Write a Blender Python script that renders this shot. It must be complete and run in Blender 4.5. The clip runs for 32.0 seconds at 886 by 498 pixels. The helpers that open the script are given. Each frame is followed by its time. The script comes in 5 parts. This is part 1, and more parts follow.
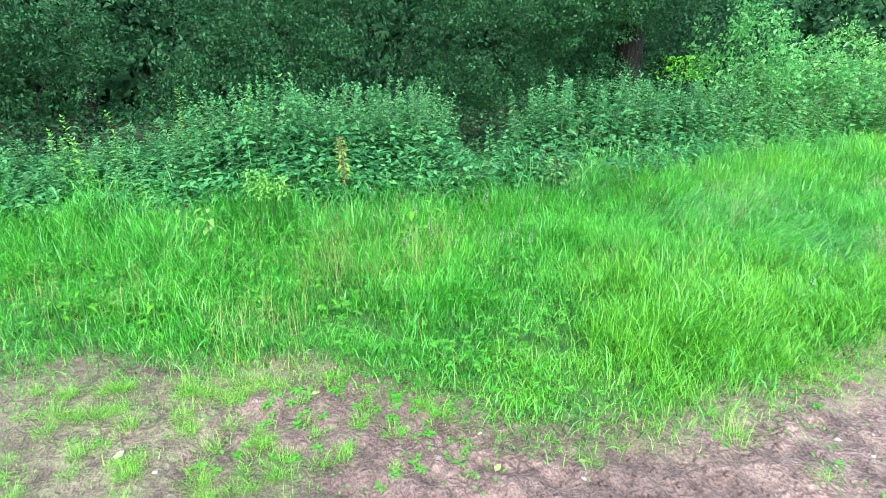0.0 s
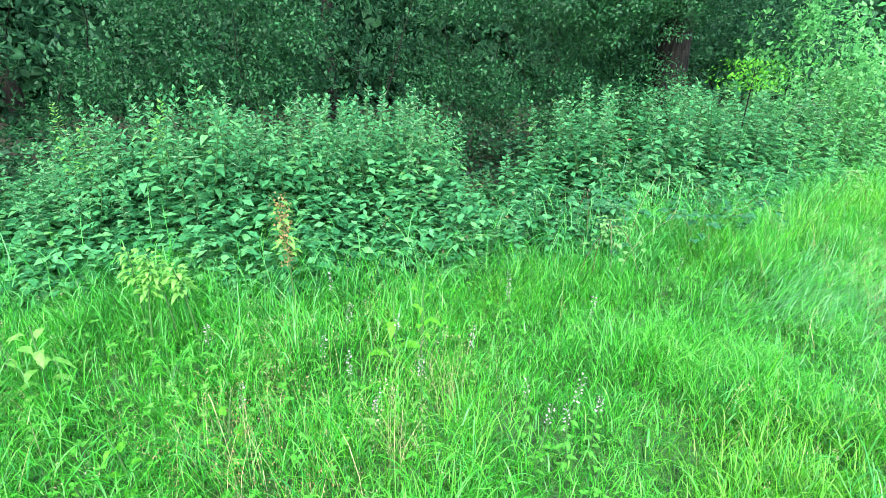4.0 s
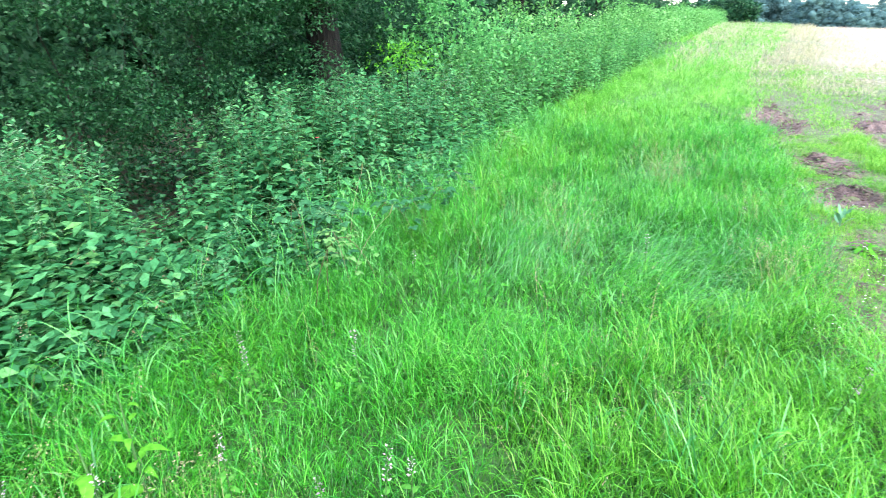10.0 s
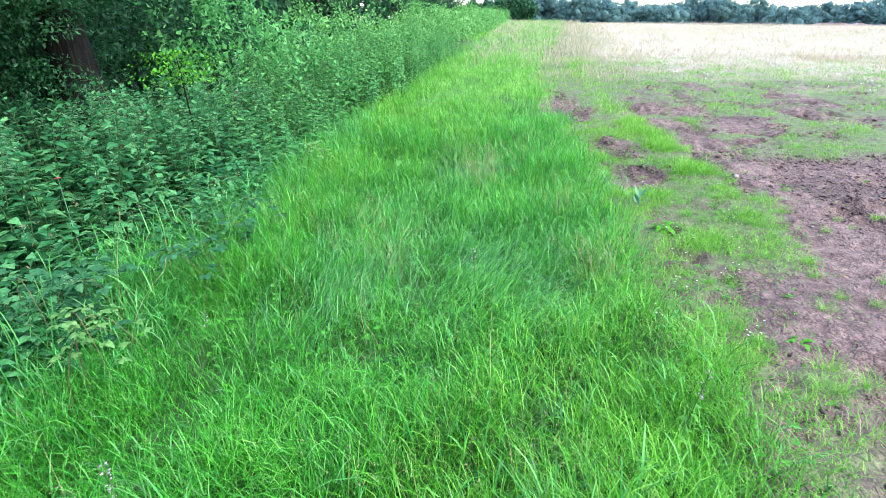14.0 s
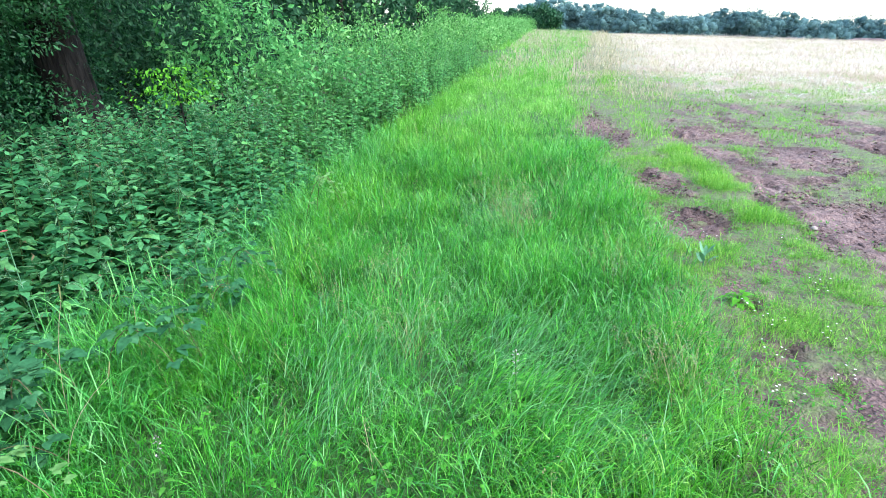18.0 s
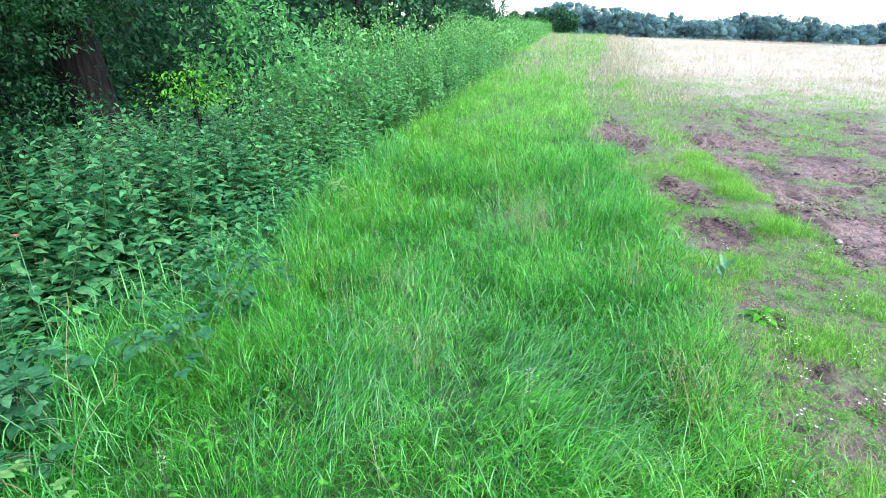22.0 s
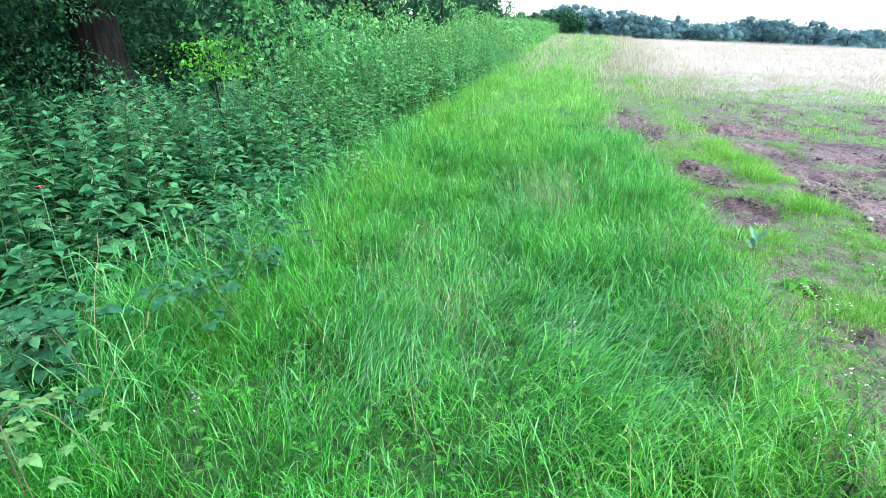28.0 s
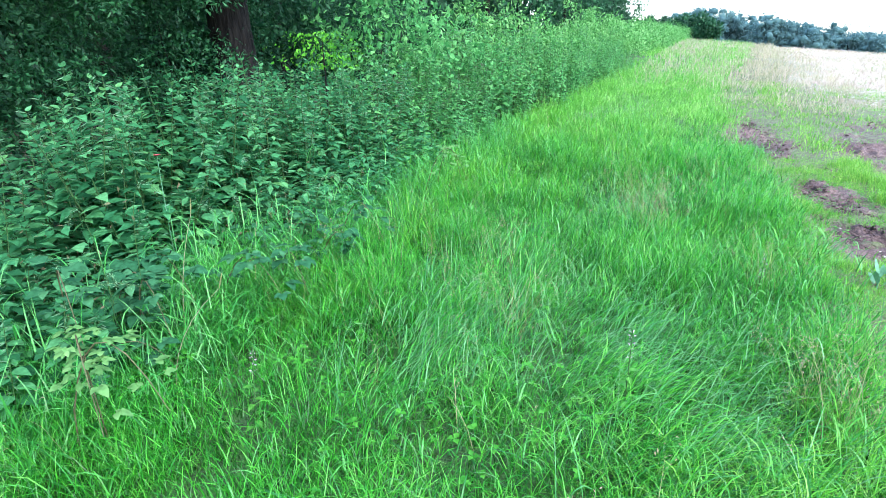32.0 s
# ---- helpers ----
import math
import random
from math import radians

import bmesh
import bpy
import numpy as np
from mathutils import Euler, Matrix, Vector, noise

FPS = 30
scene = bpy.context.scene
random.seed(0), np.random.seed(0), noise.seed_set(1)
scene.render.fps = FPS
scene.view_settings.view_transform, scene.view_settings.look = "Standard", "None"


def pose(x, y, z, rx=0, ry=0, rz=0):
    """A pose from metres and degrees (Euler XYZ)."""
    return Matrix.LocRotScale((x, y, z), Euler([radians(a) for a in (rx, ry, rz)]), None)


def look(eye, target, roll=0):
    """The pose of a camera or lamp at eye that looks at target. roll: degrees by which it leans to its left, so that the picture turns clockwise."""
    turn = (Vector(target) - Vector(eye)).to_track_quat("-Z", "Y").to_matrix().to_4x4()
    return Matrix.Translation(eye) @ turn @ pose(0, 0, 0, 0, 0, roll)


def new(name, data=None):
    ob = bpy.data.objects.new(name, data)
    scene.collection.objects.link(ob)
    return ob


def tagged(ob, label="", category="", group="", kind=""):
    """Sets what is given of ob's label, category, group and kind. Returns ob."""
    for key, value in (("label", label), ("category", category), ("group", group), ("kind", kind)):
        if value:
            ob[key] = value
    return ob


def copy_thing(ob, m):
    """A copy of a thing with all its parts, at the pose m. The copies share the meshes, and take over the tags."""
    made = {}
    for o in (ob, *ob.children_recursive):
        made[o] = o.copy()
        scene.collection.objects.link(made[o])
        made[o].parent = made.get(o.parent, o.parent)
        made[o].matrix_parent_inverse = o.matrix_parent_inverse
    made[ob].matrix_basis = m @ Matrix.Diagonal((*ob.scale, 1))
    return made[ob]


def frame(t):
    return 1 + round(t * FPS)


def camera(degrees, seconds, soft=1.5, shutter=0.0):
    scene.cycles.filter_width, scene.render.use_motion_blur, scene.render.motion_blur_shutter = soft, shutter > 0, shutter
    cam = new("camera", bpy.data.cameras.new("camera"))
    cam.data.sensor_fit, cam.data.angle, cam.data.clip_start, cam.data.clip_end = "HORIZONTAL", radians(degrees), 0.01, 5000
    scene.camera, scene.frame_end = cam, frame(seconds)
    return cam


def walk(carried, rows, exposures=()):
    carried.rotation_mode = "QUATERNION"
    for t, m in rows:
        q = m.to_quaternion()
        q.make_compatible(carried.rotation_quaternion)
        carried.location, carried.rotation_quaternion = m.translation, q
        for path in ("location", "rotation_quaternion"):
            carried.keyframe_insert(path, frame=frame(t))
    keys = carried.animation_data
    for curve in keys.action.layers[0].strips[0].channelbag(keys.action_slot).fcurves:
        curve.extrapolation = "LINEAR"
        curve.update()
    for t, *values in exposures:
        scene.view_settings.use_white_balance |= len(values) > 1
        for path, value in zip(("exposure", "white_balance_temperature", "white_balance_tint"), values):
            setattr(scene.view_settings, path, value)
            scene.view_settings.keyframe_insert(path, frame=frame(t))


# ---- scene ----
cam = camera(79.40, 32.0, soft=0.75, shutter=0.3)
PATH = [
    (0, (3.367, -4.335, 1.513), (1.664, -3.542, 0.829), 0.8),
    (0.5, (3.163, -4.241, 1.547), (1.461, -3.447, 0.858), 1),
    (1, (2.857, -4.106, 1.599), (1.16, -3.311, 0.901), 1.1),
    (1.5, (2.469, -3.936, 1.619), (0.775, -3.139, 0.915), 1.3),
    (2, (2.127, -3.782, 1.657), (0.443, -2.982, 0.933), 1.7),
    (2.5, (1.84, -3.647, 1.636), (0.153, -2.85, 0.915), 1.6),
    (3, (1.726, -3.599, 1.618), (0.039, -2.801, 0.899), 1.7),
    (3.5, (1.709, -3.597, 1.632), (0.027, -2.796, 0.905), 1.8),
    (5.5, (1.762, -3.64, 1.627), (0.08, -2.834, 0.907), 1.9),
    (6, (1.701, -3.615, 1.64), (0.024, -2.805, 0.912), 2.1),
    (6.5, (1.565, -3.558, 1.667), (-0.088, -2.704, 0.934), 1.9),
    (7, (1.393, -3.487, 1.675), (-0.219, -2.56, 0.939), 1.7),
    (7.5, (1.242, -3.411, 1.65), (-0.315, -2.386, 0.926), 1.1),
    (8, (1.201, -3.358, 1.654), (-0.283, -2.234, 0.922), 0.5),
    (8.5, (1.208, -3.34, 1.632), (-0.165, -2.082, 0.902), -0.5),
    (9, (1.237, -3.348, 1.621), (-0.023, -1.979, 0.887), -1.4),
    (9.5, (1.237, -3.352, 1.605), (0.119, -1.867, 0.866), -2.3),
    (10, (1.23, -3.352, 1.6), (0.269, -1.764, 0.855), -2.9),
    (10.5, (1.223, -3.338, 1.598), (0.445, -1.659, 0.841), -3.5),
    (11, (1.231, -3.33, 1.57), (0.603, -1.592, 0.805), -4.2),
    (11.5, (1.252, -3.321, 1.566), (0.775, -1.54, 0.791), -4.8),
    (12, (1.254, -3.306, 1.577), (0.833, -1.512, 0.8), -4.9),
    (12.5, (1.265, -3.275, 1.576), (0.864, -1.477, 0.799), -4.8),
    (13, (1.245, -3.202, 1.579), (0.847, -1.403, 0.801), -4.7),
    (13.5, (1.203, -3.039, 1.577), (0.81, -1.239, 0.8), -4.6),
    (14, (1.164, -2.855, 1.58), (0.766, -1.054, 0.806), -4.6),
    (14.5, (1.104, -2.644, 1.585), (0.699, -0.843, 0.816), -4.4),
    (16.5, (0.921, -2.14, 1.643), (0.481, -0.341, 0.889), -4),
    (17, (0.94, -2.13, 1.665), (0.494, -0.332, 0.912), -3.8),
    (17.5, (0.95, -2.116, 1.682), (0.5, -0.318, 0.932), -3.7),
    (18, (0.948, -2.106, 1.683), (0.489, -0.31, 0.933), -3.5),
    (18.5, (0.927, -2.109, 1.69), (0.461, -0.314, 0.941), -3.4),
    (19, (0.876, -2.113, 1.7), (0.409, -0.318, 0.951), -3.1),
    (19.5, (0.842, -2.114, 1.731), (0.367, -0.322, 0.983), -3.1),
    (20, (0.836, -2.098, 1.758), (0.353, -0.307, 1.011), -3.1),
    (20.5, (0.854, -2.08, 1.778), (0.365, -0.29, 1.032), -3),
    (21, (0.876, -2.057, 1.764), (0.383, -0.267, 1.02), -3),
    (21.5, (0.908, -2.043, 1.743), (0.409, -0.254, 1.001), -2.9),
    (22, (0.93, -2.036, 1.703), (0.425, -0.248, 0.963), -3.1),
    (22.5, (0.931, -2.04, 1.672), (0.425, -0.252, 0.933), -3),
    (23, (0.926, -2.045, 1.646), (0.417, -0.258, 0.907), -2.9),
    (23.5, (0.902, -2.044, 1.608), (0.391, -0.257, 0.87), -2.9),
    (24, (0.882, -2.021, 1.586), (0.37, -0.235, 0.846), -2.7),
    (24.5, (0.858, -2.017, 1.549), (0.344, -0.231, 0.81), -2.6),
    (25, (0.857, -2.017, 1.528), (0.341, -0.231, 0.79), -2.6),
    (25.5, (0.861, -2.016, 1.521), (0.342, -0.231, 0.784), -2.7),
    (26, (0.858, -2.014, 1.469), (0.335, -0.229, 0.735), -2.7),
    (26.5, (0.841, -2.026, 1.449), (0.318, -0.241, 0.715), -2.6),
    (28.5, (0.774, -2.104, 1.48), (0.266, -0.313, 0.748), -2.6),
    (29, (0.795, -2.09, 1.469), (0.354, -0.282, 0.735), -2.9),
    (29.5, (0.831, -2.064, 1.471), (0.411, -0.252, 0.736), -3),
    (30, (0.864, -2.049, 1.476), (0.367, -0.256, 0.744), -2.6),
    (30.5, (0.894, -2.034, 1.477), (0.219, -0.298, 0.748), -1.7),
    (31, (0.893, -2.026, 1.446), (0.089, -0.338, 0.735), -1),
    (31.5, (0.911, -2.017, 1.433), (0.064, -0.349, 0.725), -0.9),
    (32, (0.923, -2.037, 1.436), (0.061, -0.382, 0.715), -0.9),
]
EXPOSURES = [(0, 2.72, 6950, 3), (3, 2.94, 6800, 5), (6, 2.98, 6750, 7), (9, 2.92, 6750, 11), (12, 2.36, 6550, 14), (26, 2.28, 6300, 16), (32, 2.40, 6050, 17)]
walk(cam, [(t, look(eye, target, roll)) for t, eye, target, roll in PATH], exposures=EXPOSURES)

# ---- light ----
world = bpy.data.worlds.new("world")
scene.world = world
world.use_nodes = True
wn = world.node_tree.nodes
sky = wn.new("ShaderNodeTexSky")
sky.sky_type, sky.sun_disc = "NISHITA", False
sky.sun_elevation, sky.sun_rotation = radians(52), radians(115)
sky.air_density, sky.dust_density, sky.ozone_density = 1.0, 0.6, 1.5
wn["Background"].inputs[1].default_value = 0.15
world.node_tree.links.new(sky.outputs[0], wn["Background"].inputs[0])
sun = new("sun", bpy.data.lights.new("sun", "SUN"))
sun.data.energy, sun.data.angle, sun.data.color = 1.8, radians(60), (1.0, 0.97, 0.9)
sun.matrix_world = look((6.0, -2.8, 8.5), (0, 0, 0))


# ---- small tools ----
class Lattice:
    """Smooth value noise on a plane, for numpy arrays."""

    def __init__(self, seed):
        self.v = np.random.default_rng(seed).random((256, 256))

    def __call__(self, x, y, size):
        x, y = np.asarray(x) / size + 1000.0, np.asarray(y) / size + 1000.0
        i, j = np.floor(x).astype(int), np.floor(y).astype(int)
        a, b = x - i, y - j
        a, b = a * a * (3 - 2 * a), b * b * (3 - 2 * b)
        v, i0, i1, j0, j1 = self.v, i % 256, (i + 1) % 256, j % 256, (j + 1) % 256
        return (v[i0, j0] * (1 - a) + v[i1, j0] * a) * (1 - b) + (v[i0, j1] * (1 - a) + v[i1, j1] * a) * b


N1, N2, N3, N4 = Lattice(11), Lattice(12), Lattice(13), Lattice(14)


def mesh_of(name, verts, faces, material, smooth=False):
    """A mesh from arrays: verts (n, 3) and faces (m, k), all of one size."""
    verts, faces = np.asarray(verts, np.float32), np.asarray(faces, np.int32)
    me = bpy.data.meshes.new(name)
    me.vertices.add(len(verts))
    me.vertices.foreach_set("co", verts.ravel())
    me.loops.add(faces.size)
    me.loops.foreach_set("vertex_index", faces.ravel())
    me.polygons.add(len(faces))
    me.polygons.foreach_set("loop_start", np.arange(0, faces.size, faces.shape[1], dtype=np.int32))
    me.update(calc_edges=True)
    if smooth:
        me.polygons.foreach_set("use_smooth", np.ones(len(faces), bool))
    me.materials.append(material)
    return me


def part_of(name, me, parent, label="", kind=""):
    ob = new(name, me)
    ob.parent = parent
    return tagged(ob, label, kind=kind)


def unit(v):
    return v / np.maximum(np.linalg.norm(v, axis=-1, keepdims=True), 1e-9)


def join(pieces):
    """Joins (verts, faces) pairs of one face size."""
    vs, fs, n = [], [], 0
    for v, f in pieces:
        vs.append(v)
        fs.append(np.asarray(f) + n)
        n += len(v)
    return np.concatenate(vs), np.concatenate(fs)


def blades(base, height, width, heading, lean, rng, levels=3):
    """Grass blades: narrowing strips that start nearly upright and arch over along their heading."""
    n = len(base)
    d = np.stack([np.cos(heading), np.sin(heading), np.zeros(n)], -1)
    turn = heading + np.pi / 2 + rng.normal(0, 0.6, n)
    w = np.stack([np.cos(turn), np.sin(turn), np.zeros(n)], -1)
    start, bend = 0.06 + 0.62 * lean, 0.25 + 1.9 * lean + np.where(rng.random(n) < 0.3, rng.uniform(0.4, 1.3, n), 0)
    stops = (np.arange(levels + 1) / levels) ** 0.8
    mid, rows = base.copy(), []
    for k in range(levels + 1):
        q = stops[k]
        if k:
            a = start + bend * ((q + stops[k - 1]) * 0.5) ** 2.0
            mid = mid + (height * (q - stops[k - 1]))[:, None] * (d * np.sin(a)[:, None] + np.cos(a)[:, None] * np.array([0, 0, 1.0]))
        if k < levels:
            half = w * (width * (1 - 0.7 * q * q) * 0.5)[:, None]
            rows += [mid - half, mid + half]
        else:
            rows.append(mid)
    verts = np.stack(rows, 1).reshape(-1, 3)
    f = []
    for k in range(levels - 1):
        a = 2 * k
        f += [(a, a + 1, a + 3), (a, a + 3, a + 2)]
    f.append((2 * levels - 2, 2 * levels - 1, 2 * levels))
    return verts, (np.arange(n)[:, None, None] * (2 * levels + 1) + np.array(f)[None]).reshape(-1, 3)


def small_leaves(base, way, side, length, width, fold=0.25):
    """Leaves of two triangles folded at the midrib."""
    way, side = unit(way), unit(side - way * (side * way).sum(-1, keepdims=True))
    nrm = np.cross(way, side)
    L, W = length[:, None], width[:, None]
    a, t = base, base + way * L
    m = base + way * L * 0.45
    l, r = m + side * W * 0.5 + nrm * W * fold, m - side * W * 0.5 + nrm * W * fold
    verts = np.stack([a, r, t, l], 1).reshape(-1, 3)
    k = np.arange(len(base))[:, None, None] * 4
    return verts, (k + np.array([(0, 1, 2), (0, 2, 3)])[None]).reshape(-1, 3)


def big_leaves(base, way, side, length, width, droop, fold=0.15, full=0.5):
    """Leaves of eight triangles that arch along the midrib and fold along it."""
    way, side = unit(way), unit(side - way * (side * way).sum(-1, keepdims=True))
    nrm = np.cross(way, side)
    nrm *= np.sign(nrm[:, 2:3] + 1e-6)
    L, W = length[:, None], width[:, None]
    D = np.asarray(droop)[:, None] if np.ndim(droop) else droop

    def at(q):
        p = base + way * L * q
        p[:, 2] -= (D * L * q * q)[:, 0] if np.ndim(D) else (D * L * q * q)[:, 0]
        return p

    c1, c2 = at(0.28 + 0.1 * (full - 0.5)), at(0.66)
    w1, w2 = W * 0.5, W * 0.5 * (0.35 + full * 0.7)
    rows = [at(0.0), c1 - side * w1 + nrm * w1 * fold, c1, c1 + side * w1 + nrm * w1 * fold,
            c2 - side * w2 + nrm * w2 * fold, c2, c2 + side * w2 + nrm * w2 * fold, at(1.0)]
    verts = np.stack(rows, 1).reshape(-1, 3)
    f = [(0, 1, 2), (0, 2, 3), (1, 4, 5), (1, 5, 2), (2, 5, 6), (2, 6, 3), (4, 7, 5), (5, 7, 6)]
    return verts, (np.arange(len(base))[:, None, None] * 8 + np.array(f)[None]).reshape(-1, 3)


def ovate_leaves(base, way, side, length, width, droop, fold=0.12):
    """Leaves of sixteen triangles: a heart-shaped foot, a long point, arched and folded along the midrib."""
    way, side = unit(way), unit(side - way * (side * way).sum(-1, keepdims=True))
    nrm = np.cross(way, side)
    nrm *= np.sign(nrm[:, 2:3] + 1e-6)
    L, W, D = length[:, None], width[:, None], np.asarray(droop)[:, None]

    def at(q):
        p = base + way * L * q
        p[:, 2] -= (D * L * q * q)[:, 0]
        return p

    rows = [at(0.04)]
    for q, w in ((0.07, 0.30), (0.22, 0.49), (0.48, 0.44), (0.76, 0.20)):
        c = at(q)
        rows += [c - side * W * w + nrm * W * w * fold, c, c + side * W * w + nrm * W * w * fold]
    rows.append(at(1.0))
    f = [(0, 1, 2), (0, 2, 3)]
    for k in (1, 4, 7):
        f += [(k, k + 3, k + 4), (k, k + 4, k + 1), (k + 1, k + 4, k + 5), (k + 1, k + 5, k + 2)]
    f += [(10, 13, 11), (11, 13, 12)]
    verts = np.stack(rows, 1).reshape(-1, 3)
    return verts, (np.arange(len(base))[:, None, None] * 14 + np.array(f)[None]).reshape(-1, 3)


def tube(points, radii, sides=5):
    """A tapered tube along points, in triangles."""
    P, R = np.asarray(points, float), np.asarray(radii, float)
    T = unit(np.gradient(P, axis=0))
    ref = np.array([1.0, 0.13, 0.05]) if abs(T[0][0]) < 0.9 else np.array([0.1, 1.0, 0])
    A = unit(np.cross(T, ref))
    B = np.cross(T, A)
    ang = np.linspace(0, 2 * np.pi, sides, endpoint=False)
    rings = P[:, None] + R[:, None, None] * (np.cos(ang)[None, :, None] * A[:, None] + np.sin(ang)[None, :, None] * B[:, None])
    f = []
    for k in range(len(P) - 1):
        for s in range(sides):
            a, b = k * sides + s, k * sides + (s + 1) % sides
            f += [(a, b, b + sides), (a, b + sides, a + sides)]
    return rings.reshape(-1, 3), np.array(f)


# ---- materials ----
def nodes_of(name):
    m = bpy.data.materials.new(name)
    m.use_nodes = True
    return m, m.node_tree.nodes, m.node_tree.links


def ramp(nodes, stops):
    r = nodes.new("ShaderNodeValToRGB")
    while len(r.color_ramp.elements) < len(stops):
        r.color_ramp.elements.new(0.5)
    for e, (p, c) in zip(r.color_ramp.elements, stops):
        e.position, e.color = p, (*c, 1)
    return r


def leaf_material(name, stops, through_light=0.35, rough=0.45, patch=0.8, spec=0.35, mix=0.5, grain=45.0):
    """Living leaves: colour varied from leaf to leaf and over patches of ground; part of the light passes through."""
    m, n, l = nodes_of(name)
    geo, tex, col = n.new("ShaderNodeNewGeometry"), n.new("ShaderNodeTexNoise"), ramp(n, stops)
    tex.inputs["Scale"].default_value, tex.inputs["Detail"].default_value = 1.0 / patch, 3.0
    l.new(geo.outputs["Position"], tex.inputs["Vector"])
    blend = n.new("ShaderNodeMix")
    blend.inputs[0].default_value = mix
    l.new(geo.outputs["Random Per Island"], blend.inputs[2])
    l.new(tex.outputs["Fac"], blend.inputs[3])
    l.new(blend.outputs[0], col.inputs[0])
    p = n["Principled BSDF"]
    p.inputs["Roughness"].default_value = rough
    p.inputs["Specular IOR Level"].default_value = spec
    fine, tone, vary = n.new("ShaderNodeTexNoise"), ramp(n, [(0.3, (0.62, 0.66, 0.62)), (0.7, (1.18, 1.14, 1.15))]), n.new("ShaderNodeMix")
    fine.inputs["Scale"].default_value, fine.inputs["Detail"].default_value = grain, 2.0
    vary.data_type, vary.blend_type, vary.inputs[0].default_value = "RGBA", "MULTIPLY", 1.0
    l.new(geo.outputs["Position"], fine.inputs["Vector"])
    l.new(fine.outputs["Fac"], tone.inputs[0])
    l.new(col.outputs[0], vary.inputs[6])
    l.new(tone.outputs[0], vary.inputs[7])
    out = vary.outputs[2]
    l.new(out, p.inputs["Base Color"])
    tr, add = n.new("ShaderNodeBsdfTranslucent"), n.new("ShaderNodeMixShader")
    l.new(out, tr.inputs["Color"])
    add.inputs[0].default_value = through_light
    l.new(p.outputs[0], add.inputs[1])
    l.new(tr.outputs[0], add.inputs[2])
    l.new(add.outputs[0], n["Material Output"].inputs[0])
    return m


def bark_material(name, dark, light, scale=8.0):
    m, n, l = nodes_of(name)
    co, mp, tex, col, bump = (n.new("ShaderNodeTexCoord"), n.new("ShaderNodeMapping"), n.new("ShaderNodeTexNoise"),
                              ramp(n, [(0.3, dark), (0.7, light)]), n.new("ShaderNodeBump"))
    mp.inputs["Scale"].default_value = (scale, scale, scale * 0.18)
    tex.inputs["Scale"].default_value, tex.inputs["Detail"].default_value = 3.0, 6.0
    l.new(co.outputs["Object"], mp.inputs[0])
    l.new(mp.outputs[0], tex.inputs["Vector"])
    l.new(tex.outputs["Fac"], col.inputs[0])
    l.new(tex.outputs["Fac"], bump.inputs["Height"])
    bump.inputs["Strength"].default_value, bump.inputs["Distance"].default_value = 0.9, 0.02
    p = n["Principled BSDF"]
    p.inputs["Roughness"].default_value, p.inputs["Specular IOR Level"].default_value = 0.95, 0.1
    l.new(col.outputs[0], p.inputs["Base Color"])
    l.new(bump.outputs[0], p.inputs["Normal"])
    return m


